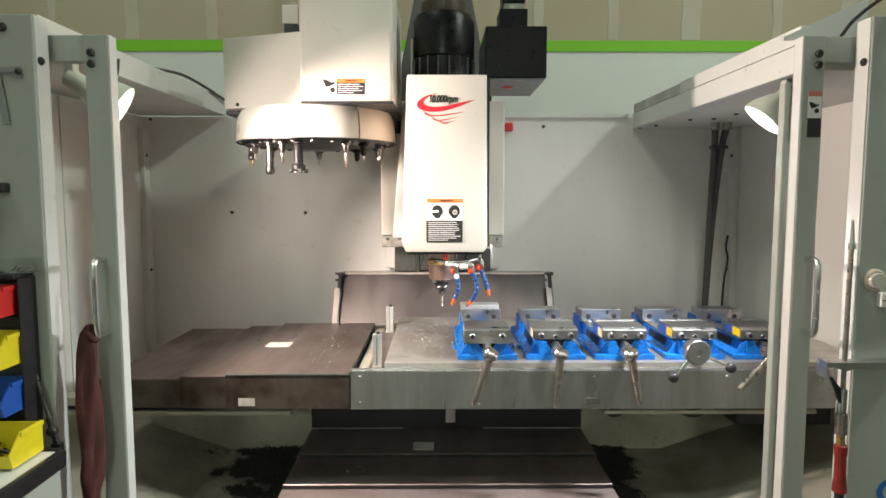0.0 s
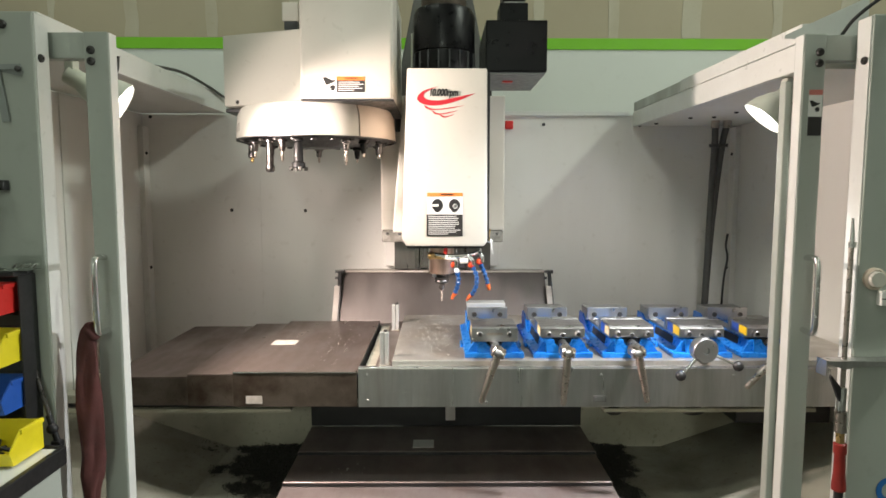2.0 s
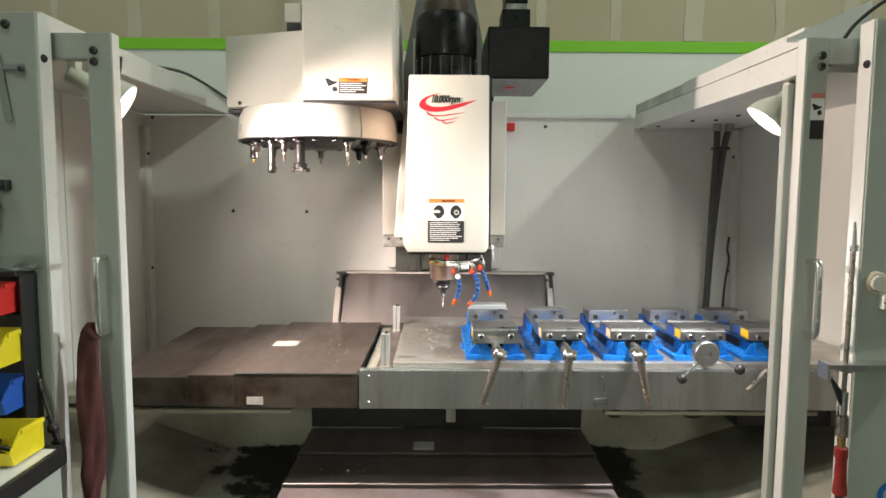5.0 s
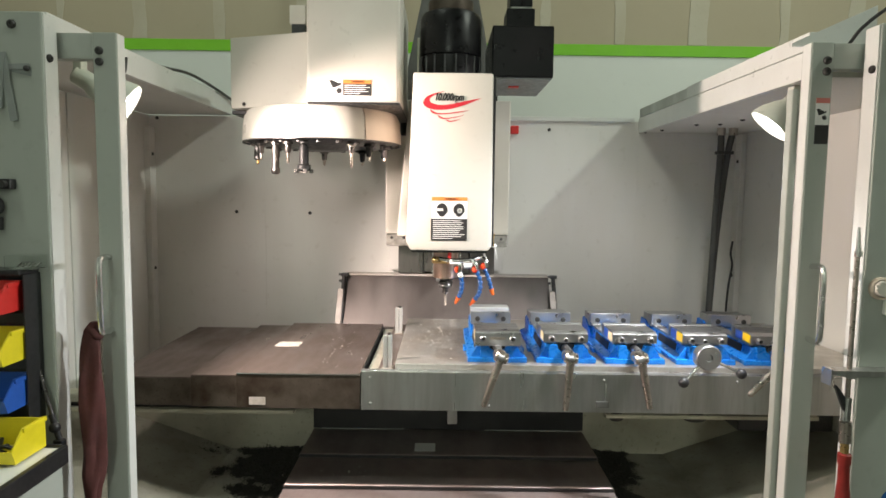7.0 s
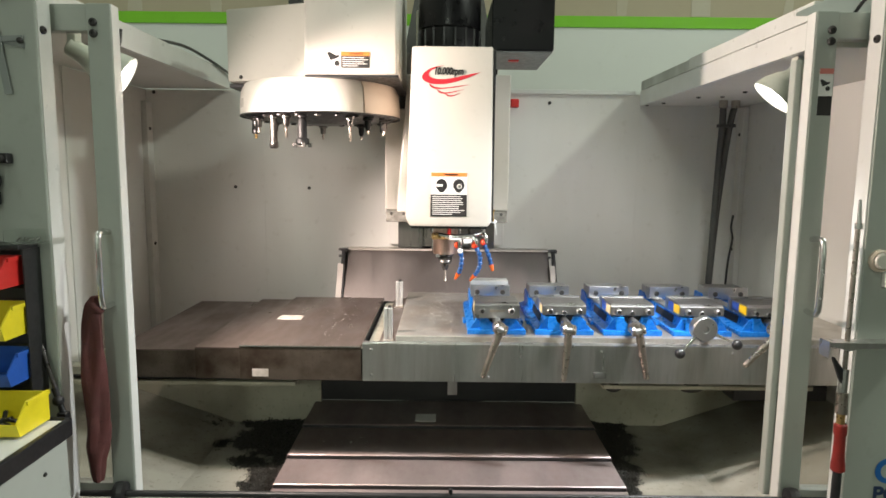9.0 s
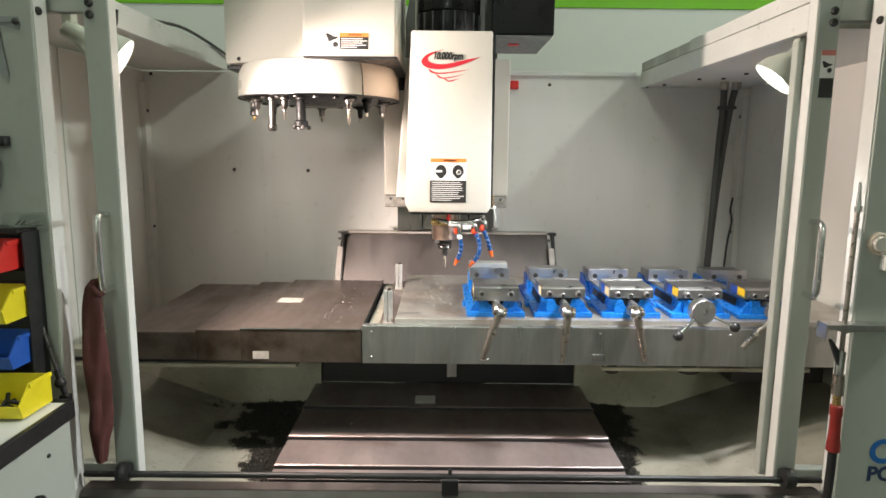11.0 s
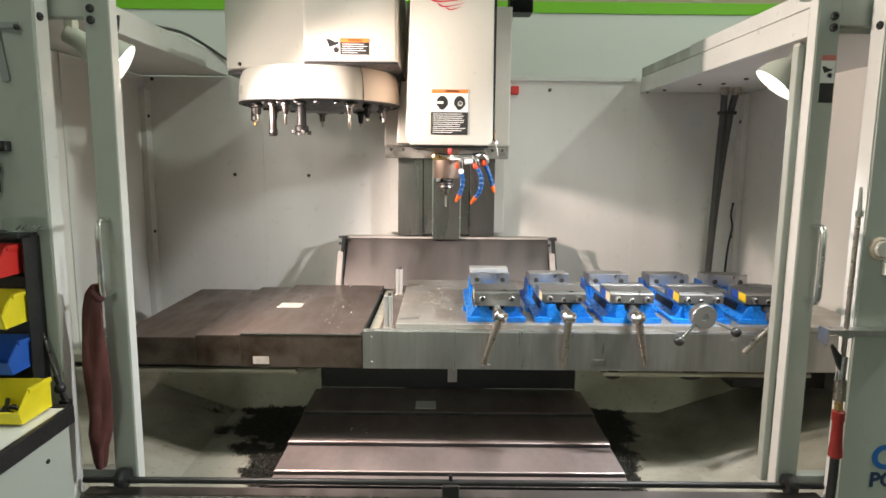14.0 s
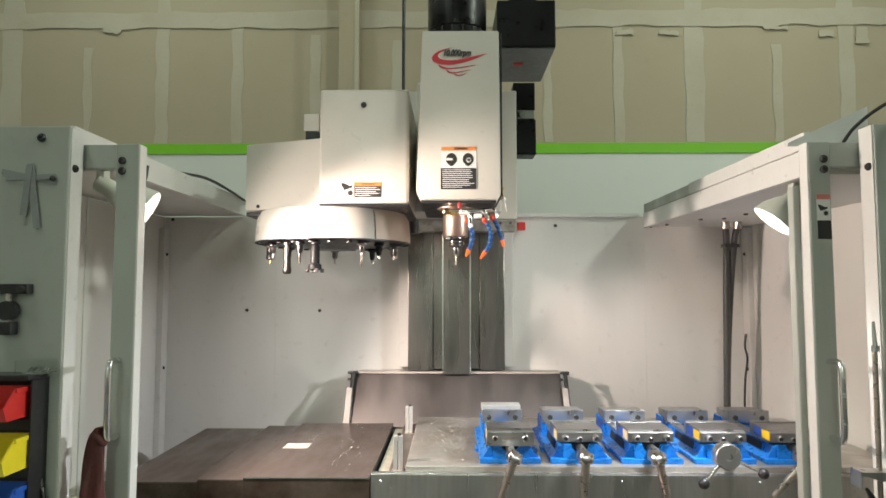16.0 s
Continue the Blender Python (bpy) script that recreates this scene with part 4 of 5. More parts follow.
def swirl(points):
    """An emblem stroke on the front cover, its outline rounded but for the sharp tips."""
    for _ in range(2):
        smooth = []
        for k, b in enumerate(points):
            a, c = Vector(points[k - 1]), Vector(points[(k + 1) % len(points)])
            b = Vector(b)
            if (a - b).angle(c - b) < 1.2:
                smooth.append(b)
            else:
                smooth += [b.lerp(a, 0.25), b.lerp(c, 0.25)]
        points = smooth
    return prism([(-0.128 + (u - 588) * 0.00114, 1.881 - (v - 66) * 0.001083) for u, v in points], "y", 2.1188, 2.1198)


def spindle_tool(head):
    """The tool in the spindle, which turns on the head."""
    sx, sy = 0.010, 2.30
    t = part("tool_holder", lathe([(0.029, 0.166), (0.029, 0.160), (0.023, 0.157), (0.028, 0.152), (0.028, 0.147), (0.023, 0.144), (0.026, 0.139), (0.026, 0.135), (0.021, 0.131), (0.011, 0.129), (0.0115, 0.112), (0.007, 0.105)], (sx, sy, 1.0), (0, 0, 1), 24), DARKTOOL, head, "steel tool holder with a slim cutter", smooth=True)
    part("clamp_screw", rod((sx + 0.009, sy, 1.120), (sx + 0.0135, sy, 1.120), 0.004), BOLT, t)
    bm = bmesh.new()
    rings = []
    for k in range(25):
        z = 1.062 + k * 0.046 / 24
        rings.append([bm.verts.new((sx + (0.0046 if s % 2 else 0.0030) * math.cos(math.pi * s / 4 + k * 0.28), sy + (0.0046 if s % 2 else 0.0030) * math.sin(math.pi * s / 4 + k * 0.28), z)) for s in range(8)])
    for a, b in zip(rings, rings[1:]):
        for s in range(8):
            bm.faces.new((a[s], a[(s + 1) % 8], b[(s + 1) % 8], b[s]))
    bm.faces.new(rings[0][::-1])
    cut = part("cutter", bm, HANDLEMETAL, t, "bright slim cutter")
    # its axis becomes its origin
    axis = Vector((sx, sy, 1.1)) - ORIGIN[head]
    for ob in (t, *t.children):
        ob.data.transform(Matrix.Translation(-axis))
    t.location = axis
    return t


WORNPAINT = paint("worn_cream_paint", (0.36, 0.345, 0.31), 0.55, amount=1.0, scale=18, dirt=(0.16, 0.15, 0.13), bump=0.5, grain=120)
COPPERSTEEL = steel("warm_steel", (0.58, 0.44, 0.36), 0.36, (0.24, 0.15, 0.11), 0.6, (5, 5, 0.6), 8.0, (1, 1, 12))


# ---- tool changer ----
def arc_shell(cx, cy, a0, a1, profile, bm=None, n=40):
    """A curved shell of some thickness, from angle a0 to a1."""
    own = bmesh.new()
    rings = []
    for k in range(n + 1):
        a = radians(a0 + (a1 - a0) * k / n)
        rings.append([own.verts.new((cx + r * math.cos(a), cy + r * math.sin(a), z)) for r, z in profile])
    m = len(profile)
    for a, b in zip(rings, rings[1:]):
        for i in range(m):
            own.faces.new((a[i], a[(i + 1) % m], b[(i + 1) % m], b[i]))
    own.faces.new(rings[0]), own.faces.new(rings[-1][::-1])
    bmesh.ops.recalc_face_normals(own, faces=own.faces)
    return joined(bm, own)


def tool_changer():
    cx, cy = -0.472, 2.45
    c = thing("tool_changer", (cx, cy, 1.67), "cream tool changer with a drum of hanging cutters", "tool changer")
    prof = [(0.302, 1.676), (0.301, 1.72), (0.296, 1.765), (0.283, 1.790), (0.26, 1.797), (0.26, 1.792), (0.28, 1.784), (0.291, 1.762), (0.296, 1.72), (0.297, 1.676)]
    part("drum_shroud", arc_shell(cx, cy, 120, 309, prof), CREAM, c, smooth=True)
    part("rear_shroud", arc_shell(cx, cy, 310, 479, prof), BEIGE, c, "tan drum shroud", smooth=True)
    part("drum_lid", rod((cx, cy, 1.785), (cx, cy, 1.794), 0.27, sides=48), CREAM, c)
    part("shroud_lip", arc_shell(cx, cy, 121, 478, [(0.3035, 1.673), (0.3035, 1.6775), (0.296, 1.6775), (0.296, 1.673)]), BLACK, c)
    part("carousel", lathe([(0.292, 0.03), (0.292, 0.0), (0.27, -0.012), (0.12, -0.012), (0.08, -0.03), (0.0, -0.03)], (cx, cy, 1.682), (0, 0, 1), 48), BLACK, c, smooth=True)
    # housing over the drum
    part("motor_housing", box(-0.472, -0.157, 2.15, 2.66, 1.797, 2.205, 0.012, segments=3), CREAM, c, smooth=True)
    part("housing_rim", box(-0.470, -0.155, 2.148, 2.66, 1.789, 1.797, 0.002), BLACK, c)
    bolts(c, [(-0.316, 2.15, 2.148)], (0, -1, 0), 0.010)
    wing = part("side_housing", prism([(-0.473, 2.25), (-0.80, 2.36), (-0.81, 2.72), (-0.473, 2.72)], "z", 1.798, 2.056, 0.005), CREAM, c)
    part("housing_foot", box(-0.81, -0.755, 2.40, 2.62, 1.782, 1.797, 0.003), BLACK, c)
    bolts(c, [(-0.745, 2.339, 1.812)], (-0.32, -0.95, 0), 0.007)
    part("junction_box", box(-0.575, -0.515, 2.34, 2.46, 2.105, 2.172, 0.004), CREAM, c)
    # black block fills the gap, painting the shade under the box
    part("junction_gap", box(-0.568, -0.520, 2.345, 2.455, 2.056, 2.1045), BLACK, c)
    part("swing_arm", box(-0.46, -0.20, 2.661, 3.135, 1.85, 2.0, 0.01), SHADEDGREY, c)
    part("guide_bar", rod((-0.17, 2.7, 1.80), (-0.17, 2.7, 1.74), 0.02), BLACK, c)
    # warning label
    y = 2.15
    lab = part("warning_label", sheet(-0.347, -0.252, 1.819, 1.871, y), LABELBLACK, c, "orange and black safety label")
    part("label_band", sheet(-0.347, -0.252, 1.8585, 1.871, y - 0.0012), LABELORANGE, lab)
    lettering("WARNING", lab, "label_word", pose(-0.297, y - 0.0030, 1.8647, 90, 0, 0), 0.0095, LABELBLACK)
    bars(lab, -0.343, -0.256, 1.822, 1.856, y - 0.0013, 5, LABELWHITE, 8)
    side = part("picture_label", sheet(-0.392, -0.349, 1.819, 1.871, y), LABELWHITE, c)
    pictogram(side, -0.370, 1.848, y - 0.0012, 0.044)
    # tools round the drum: angle, kind, reach
    for a, kind, reach in ((204, "collet", 0.085), (215, "mill", 0.07), (238, "long", 0.125), (251, "drill", 0.088), (265, "face", 0.112), (304, "mill", 0.10), (322, "dark", 0.07), (350, "drill", 0.065), (150, "mill", 0.06), (100, "mill", 0.07), (60, "dark", 0.07), (25, "mill", 0.06)):
        tool(c, cx + 0.248 * math.cos(radians(a)), cy + 0.248 * math.sin(radians(a)), 1.676, kind, reach)
    for k in range(24):
        a = k * math.pi / 12 + 0.13
        part("gripper", rod((cx + 0.262 * math.cos(a), cy + 0.262 * math.sin(a), 1.664), (cx + 0.262 * math.cos(a), cy + 0.262 * math.sin(a), 1.679), 0.011, sides=8), BOLT, c)
    return c


def tool(parent, x, y, z, kind, reach):
    dark = kind in ("face", "dark")
    taper = [(0.026, 0.004), (0.026, -0.004), (0.021, -0.008), (0.026, -0.012), (0.026, -0.018), (0.017, -0.021)]
    taper = [(r * 0.72, h) for r, h in taper]
    body = {"collet": [(0.018, -0.04), (0.016, -0.045), (0.019, -0.048), (0.019, -0.064), (0.012, -0.068)],
            "mill": [(0.014, -0.042), (0.012, -0.046)],
            "long": [(0.0165, -0.03), (0.0165, -0.098), (0.020, -0.102), (0.020, -0.118), (0.014, -0.124)],
            "drill": [(0.015, -0.04), (0.010, -0.05)],
            "face": [(0.021, -0.03), (0.021, -0.088), (0.03, -0.092), (0.03, -0.108), (0.02, -0.112)],
            "dark": [(0.015, -0.035), (0.012, -0.05), (0.008, -0.055)]}[kind]
    body = [(r * 0.78, h) for r, h in body]
    t = part("tool", lathe(taper + body, (x, y, z), (0, 0, 1), 20), MATTEBLACK if dark else DARKTOOL, parent, "black tool holder" if dark else "bright steel tool holder", smooth=True)
    end = z + body[-1][1]
    if kind not in ("long", "face"):
        part("cutter", lathe([(0.0055, 0.004), (0.0055, -(reach + body[-1][1]) * 0.8), (0.001, -(reach + body[-1][1]))], (x, y, end), (0, 0, 1), 10), BRASS if kind == "collet" else HANDLEMETAL, t, smooth=True)
    elif kind == "face":
        for k in range(4):
            a = k * math.pi / 2 + 0.4
            part("insert", box(x + 0.026 * math.cos(a) - 0.006, x + 0.026 * math.cos(a) + 0.006, y + 0.026 * math.sin(a) - 0.006, y + 0.026 * math.sin(a) + 0.006, end - 0.008, end + 0.006, 0.001), DARKTOOL, t)


# ---- vises ----
def vise(x, label, handle, sticker, soft_jaw=False):
    z, y0 = 0.935, 2.022
    v = thing("machine_vise", (x, 2.2, z), label, "vise", "vises on the table")
    prof = [(-0.098, z), (0.098, z), (0.098, z + 0.014), (0.080, z + 0.020), (0.071, z + 0.024), (0.066, z + 0.056), (-0.066, z + 0.056), (-0.071, z + 0.024), (-0.080, z + 0.020), (-0.098, z + 0.014)]
    part("base", prism([(x + a, b) for a, b in prof], "y", 2.035, 2.475, 0.003), BLUE, v, "glossy blue painted bed")
    for s in (-1, 1):
        # black block on the bed's side, painted shade for an open pocket
        part("pocket", prism([(x + s * 0.0655, z + 0.03), (x + s * 0.0725, z + 0.027), (x + s * 0.0690, z + 0.052), (x + s * 0.0655, z + 0.052)], "y", 2.10, 2.27), HOLESHADE, v)
        part("bed_rail", box(*sorted((x + s * 0.030, x + s * 0.066)), 2.06, 2.34, z + 0.056, z + 0.064, 0.002), GROUND, v, "ground steel slide")
        part("lug", box(*sorted((x + s * 0.098, x + s * 0.108)), 2.16, 2.21, z, z + 0.013, 0.003), BLUE, v)
        part("gusset", prism([(2.30, z + 0.018), (2.47, z + 0.018), (2.46, z + 0.075), (2.40, z + 0.075)], "x", x + s * 0.066, x + s * 0.078, 0.002), BLUE, v)
    # front casting: a raised block with a half-round screw recess, on a notched flange
    arch = [(x + 0.030 * math.cos(k * math.pi / 10), z + 0.060 - 0.026 * math.sin(k * math.pi / 10)) for k in range(11)]
    part("front_plate", prism([(x - 0.056, z + 0.016), (x + 0.056, z + 0.016), (x + 0.056, z + 0.060)] + arch + [(x - 0.056, z + 0.060)], "y", 2.018, 2.034), BLUE, v)
    # black backing paints the shade inside the arch
    part("recess", box(x - 0.034, x + 0.034, 2.0345, 2.040, z + 0.020, z + 0.062), HOLESHADE, v)
    part("flange", prism([(x - 0.098, z), (x + 0.098, z), (x + 0.098, z + 0.017), (x + 0.060, z + 0.017), (x + 0.057, z + 0.0155), (x - 0.057, z + 0.0155), (x - 0.060, z + 0.017), (x - 0.098, z + 0.017)], "y", 2.012, 2.0345, 0.002), BLUE, v)
    for s in (-1, 1):
        part("rib", prism([(x + s * 0.057, z + 0.0175), (x + s * 0.088, z + 0.0175), (x + s * 0.066, z + 0.052), (x + s * 0.057, z + 0.056)], "y", 2.026, 2.036), BLUE, v)
    # fixed jaw
    part("fixed_jaw", box(x - 0.074, x + 0.074, 2.352, 2.44, z + 0.057, z + 0.104, 0.003), GROUND, v)
    plate = part("jaw_plate", box(x - 0.076, x + 0.076, 2.334, 2.351, z + 0.064, z + 0.110, 0.002), GROUND, v, "ground steel jaw plate")
    for s in (-1, 1):
        screw = part("socket_screw", socket(x + s * 0.049, 2.334, z + 0.083), BOLT, plate)
        # black plug in place of the socket's inner shade
        part("socket_hole", rod((x + s * 0.049, 2.3339, z + 0.083), (x + s * 0.049, 2.3308, z + 0.083), 0.0070, sides=12), HOLESHADE, screw)
    if soft_jaw:
        part("soft_jaw", box(x - 0.077, x + 0.069, 2.336, 2.40, z + 0.1105, z + 0.127, 0.002), ALUMINIUM, v, "bright machined soft jaw")
    # moving jaw
    top = z + (0.104 if soft_jaw else 0.102)
    jaw = part("moving_jaw", prism([(2.150, z + 0.066), (2.150, top), (2.146, top + 0.002), (2.045, top + 0.002), (y0 + 0.006, top - 0.006), (y0 + 0.006, z + 0.066)], "x", x - 0.074, x + 0.074, 0.002), DARKGROUND, v, "dark steel moving jaw")
    part("jaw_slide", box(x - 0.060, x + 0.060, 2.055, 2.20, z + 0.0642, z + 0.0655), GROUND, v)
    if soft_jaw:
        front = part("jaw_plate", box(x - 0.0765, x + 0.0765, y0 - 0.014, y0 + 0.005, z + 0.056, z + 0.103, 0.003), GROUND, v, "grey steel jaw plate")
        fy = y0 - 0.014
        part("stamp", box(x - 0.026, x + 0.026, fy - 0.0005, fy, z + 0.078, z + 0.086), HANDLEMETAL, front)
    else:
        front, fy = jaw, y0 + 0.006
        hole = part("oil_hole", socket(x, fy, z + 0.074, 0.0085), DARKGROUND, front)
        part("socket_hole", rod((x, fy - 0.0001, z + 0.074), (x, fy - 0.0032, z + 0.074), 0.0062, sides=12), HOLESHADE, hole)
        part("jaw_plate", box(x - 0.076, x + 0.076, 2.152, 2.168, z + 0.066, z + 0.108, 0.002), GROUND, v)
    for s in (-1, 1):
        # cap screws: sunk in the thick plate, standing proud of the plain jaws
        out = 0.0 if soft_jaw else 0.016
        screw = part("socket_screw", lathe([(0.0105, -0.002), (0.0105, out + 0.002), (0.009, out + 0.0036), (0.0072, out + 0.0036), (0.0068, out + 0.0005), (0, out + 0.0005)], (x + s * 0.049, fy, z + 0.080), (0, -1, 0), 18), DARKGROUND, front, smooth=True)
        part("socket_hole", rod((x + s * 0.049, fy - out + 0.001, z + 0.080), (x + s * 0.049, fy - out - 0.0028, z + 0.080), 0.0068, sides=6), HOLESHADE, screw)
    # stickers on the jaw's end
    for k, colour in enumerate(sticker):
        part("sticker", prism([(2.034 + k * 0.05, z + 0.070), (2.034 + (k + 1) * 0.05, z + 0.070), (2.034 + (k + 1) * 0.05, z + 0.098), (2.034 + k * 0.05, z + 0.098)], "x", x - 0.0755, x - 0.0742), colour, jaw, "coloured maker's sticker")
    # screw, hub and handle
    part("lead_screw", rod((x, 2.06, z + 0.046), (x, 1.955, z + 0.046), 0.0135, sides=20), GROUND, v, smooth=True)
    hz = z + 0.044
    if handle[0] == "crank":
        dx, dz = handle[1], handle[2]
        d = Vector((dx, -0.02, dz)).normalized()
        # a forked knuckle: collar on the screw, two cheeks, and the pin of the handle between them
        hub = part("handle_hub", lathe([(0.012, -0.034), (0.0185, -0.030), (0.0185, 0.004), (0.015, 0.010), (0.006, 0.011)], (x + handle[3], 1.935, hz), (handle[4], -1, 0.15), 20), HANDLEMETAL, v, smooth=True)
        side = Vector((-dz, 0, dx)).normalized()
        for s in (-1, 1):
            q = Vector((x + handle[3], 1.922, hz - 0.002)) + side * 0.0155 * s
            part("cheek", lathe([(0.010, -0.0045), (0.0165, -0.003), (0.0175, 0.002), (0.0145, 0.006), (0.004, 0.0065)], q, side * s, 20), HANDLEMETAL, hub, smooth=True)
        part("fork_web", rod(Vector((x + handle[3], 1.922, hz - 0.006)) - side * 0.014, Vector((x + handle[3], 1.922, hz - 0.006)) + side * 0.014, 0.0125, sides=16), DARKGROUND, hub, smooth=True)
        part("handle", rod(Vector((x + handle[3], 1.918, hz)) + d * 0.012, Vector((x + handle[3], 1.918, hz)) + d * handle[5], 0.0135, 0.0092, 16), HANDLEMETAL, hub, "tapered steel handle", smooth=True)
        part("handle_end", ball(Vector((x + handle[3], 1.918, hz)) + d * handle[5], 0.0095), HANDLEMETAL, hub, smooth=True)
    else:
        c = Vector((x - 0.036, 1.925, z + 0.050))
        hub = part("speed_wheel", lathe([(0.02, -0.024), (0.038, -0.022), (0.041, -0.016), (0.041, 0.012), (0.037, 0.018), (0.012, 0.018), (0.010, 0.010), (0.0, 0.010)], c, (0, -1, 0), 32), GROUND, v, "bright round speed wheel", smooth=True)
        for end in ((x - 0.115, 1.905, z - 0.028), (x + 0.063, 1.90, z + 0.004)):
            way = (Vector(end) - c).normalized()
            part("arm", rod(c + way * 0.036, Vector(end), 0.0055, 0.0045), CHROME, hub, smooth=True)
            part("ball_knob", ball(end, 0.0165), BLACK, hub, "black ball knob", smooth=True)
    return v


def socket(x, y, z, r=0.0095):
    """The head of a socket screw sunk into a face that looks to the front."""
    return lathe([(r, -0.001), (r, 0.003), (r * 0.84, 0.0042), (r * 0.78, 0.0015), (0, 0.0015)], (x, y, z), (0, -1, 0), 16)


CREAMTAPE = plain("cream_sticker", (0.80, 0.66, 0.34), 0.45)


def vises():
    made = [vise(0.159, "blue machine vise with a thick grey front plate", ("crank", -0.34, -1, 0.004, 0.2, 0.163), (CREAMTAPE,), True)]
    white, yellow, navy = LABELWHITE, LABELYELLOW, LABELBLUE
    made.append(vise(0.387, "blue machine vise with a hanging steel handle", ("crank", -0.08, -1, -0.004, 0.15, 0.163), (CREAMTAPE,)))
    made.append(vise(0.617, "blue machine vise, its steel handle slanting outward", ("crank", 0.20, -1, -0.012, 0.15, 0.157), (CREAMTAPE, navy)))
    made.append(vise(0.851, "blue machine vise with a round two-armed speed wheel", ("wheel",), (yellow, navy)))
    made.append(vise(1.077, "blue machine vise with a yellow sticker and slanting handle", ("crank", -0.86, -0.92, -0.02, 0.1, 0.150), (yellow, navy)))
    return made


def gauge_post(x, y, z0, z1, label):
    p = thing("stop_post", (x, y, z0), label, "stop post", "posts at the table end")
    for s in (-1, 1):
        part("bar", box(*sorted((x + s * 0.001, x + s * 0.0145)), y - 0.012, y + 0.012, z0, z1, 0.002), ALUMINIUM, p, "bright aluminium bar")
    part("cap_screw", rod((x + 0.004, y, z1), (x + 0.004, y, z1 + 0.007), 0.006), BOLT, p)
    part("foot", box(x - 0.02, x + 0.02, y - 0.02, y + 0.02, z0, z0 + 0.004, 0.001), TABLEIRON, p)
    return p


def shavings(name, x0, x1, y0, y1, z, n, seed, label, size=0.0022):
    rnd = random.Random(seed)
    bm = bmesh.new()
    for _ in range(n):
        x = (x0 + x1) / 2 + max(-1, min(1, rnd.gauss(0, 0.42))) * (x1 - x0) / 2
        y = (y0 + y1) / 2 + max(-1, min(1, rnd.gauss(0, 0.5))) * (y1 - y0) / 2
        s = size * rnd.uniform(0.3, 1.3) * (2.2 if rnd.random() < 0.06 else 1)
        a = rnd.random() * 6.3
        m = Matrix.Translation((x, y, z)) @ Matrix.Rotation(a, 4, "Z")
        vs = [bm.verts.new(m @ Vector(p)) for p in ((0, 0, 0), (2.2 * s, 0, 0), (1.2 * s, s, 0), (s, 0.4 * s, 0.55 * s))]
        for tri in ((0, 2, 1), (0, 1, 3), (1, 2, 3), (2, 0, 3)):
            bm.faces.new([vs[i] for i in tri])
    return single(name, bm, SHAVING, label, "metal chips", kind="stuff", base=((x0 + x1) / 2, (y0 + y1) / 2, z))


# ---- lamps and hoses in the enclosure ----
def work_lamp(c, way, roof_z, label, k, deep):
    """A reflector lamp: mouth radius scaled by k, the shade's depth by deep."""
    w = thing("work_lamp", (c.x, c.y, roof_z), label, "work lamp", "work lamps in the enclosure")
    n = -way
    part("shade", lathe([(k * r, deep * h) for r, h in [(0.072, 0.0), (0.075, 0.0), (0.074, 0.006), (0.066, 0.05), (0.045, 0.10), (0.032, 0.125), (0.030, 0.165), (0.022, 0.17), (0.02, 0.165), (0.03, 0.12), (0.043, 0.097), (0.064, 0.048), (0.072, 0.0)]], c, n, 36, caps=False), SHADE, w, "pale green enamelled lamp shade", smooth=True)
    part("bulb", lathe([(0.062 * k, 0.030), (0.056 * k, 0.024), (0.03, 0.0195), (0.0, 0.018)], c, n, 32), BULB, w, "glowing white bulb", smooth=True)
    neck = c + n * 0.15 * deep
    part("bracket", box(neck.x - 0.012, neck.x + 0.012, neck.y - 0.016, neck.y + 0.016, min(neck.z, roof_z - 0.02), roof_z, 0.003), SHADE, w)
    part("swivel", ball(neck + Vector((0, 0, 0.006)), 0.02), HANDLEMETAL, w, smooth=True)
    part("cord", pipe([neck + Vector((0.015, 0.02, 0)), neck + Vector((0.05, 0.05, -0.02)), neck + Vector((0.09, 0.06, 0.02)), Vector((neck.x + 0.1, neck.y + 0.06, roof_z))], 0.004), RUBBER, w, smooth=True)


def lamps():
    work_lamp(LAMP_L, WAY_L, 1.868, "pale green reflector lamp shining over the table", 0.84, 0.95)
    work_lamp(LAMP_R, WAY_R, 1.806, "pale green reflector lamp shining down at the vises", 0.86, 0.62)


def wall_hoses():
    h = thing("coolant_pipes", (1.29, 2.93, 0.4), "two grey hoses clamped together on the wall", "hose")
    part("hose", pipe([(1.262, 2.87, 1.80), (1.268, 2.88, 1.70), (1.266, 2.89, 1.50), (1.265, 2.90, 1.25), (1.262, 2.91, 0.95), (1.25, 2.92, 0.46)], 0.0145), RUBBER, h, smooth=True)
    part("hose", pipe([(1.318, 2.87, 1.80), (1.302, 2.88, 1.70), (1.290, 2.90, 1.50), (1.283, 2.925, 1.25), (1.277, 2.94, 0.95), (1.27, 2.95, 0.46)], 0.0145), RUBBER, h, smooth=True)
    part("clamp", box(1.25, 1.322, 2.862, 2.90, 1.690, 1.705, 0.002), BLACK, h)
    for x in (1.262, 1.318):
        part("coupling", rod((x, 2.87, 1.775), (x, 2.87, 1.812), 0.019, sides=12), HANDLEMETAL, h)
    k = thing("wall_cable", (1.40, 3.0, 0.6), "thin dark cable hanging down the corner", "cable")
    part("cable", pipe([(1.425, 3.05, 1.28), (1.418, 3.05, 1.22), (1.428, 3.05, 1.16), (1.415, 3.05, 1.06), (1.408, 3.05, 0.90), (1.40, 3.04, 0.5)], 0.005), BLACK, k, smooth=True)


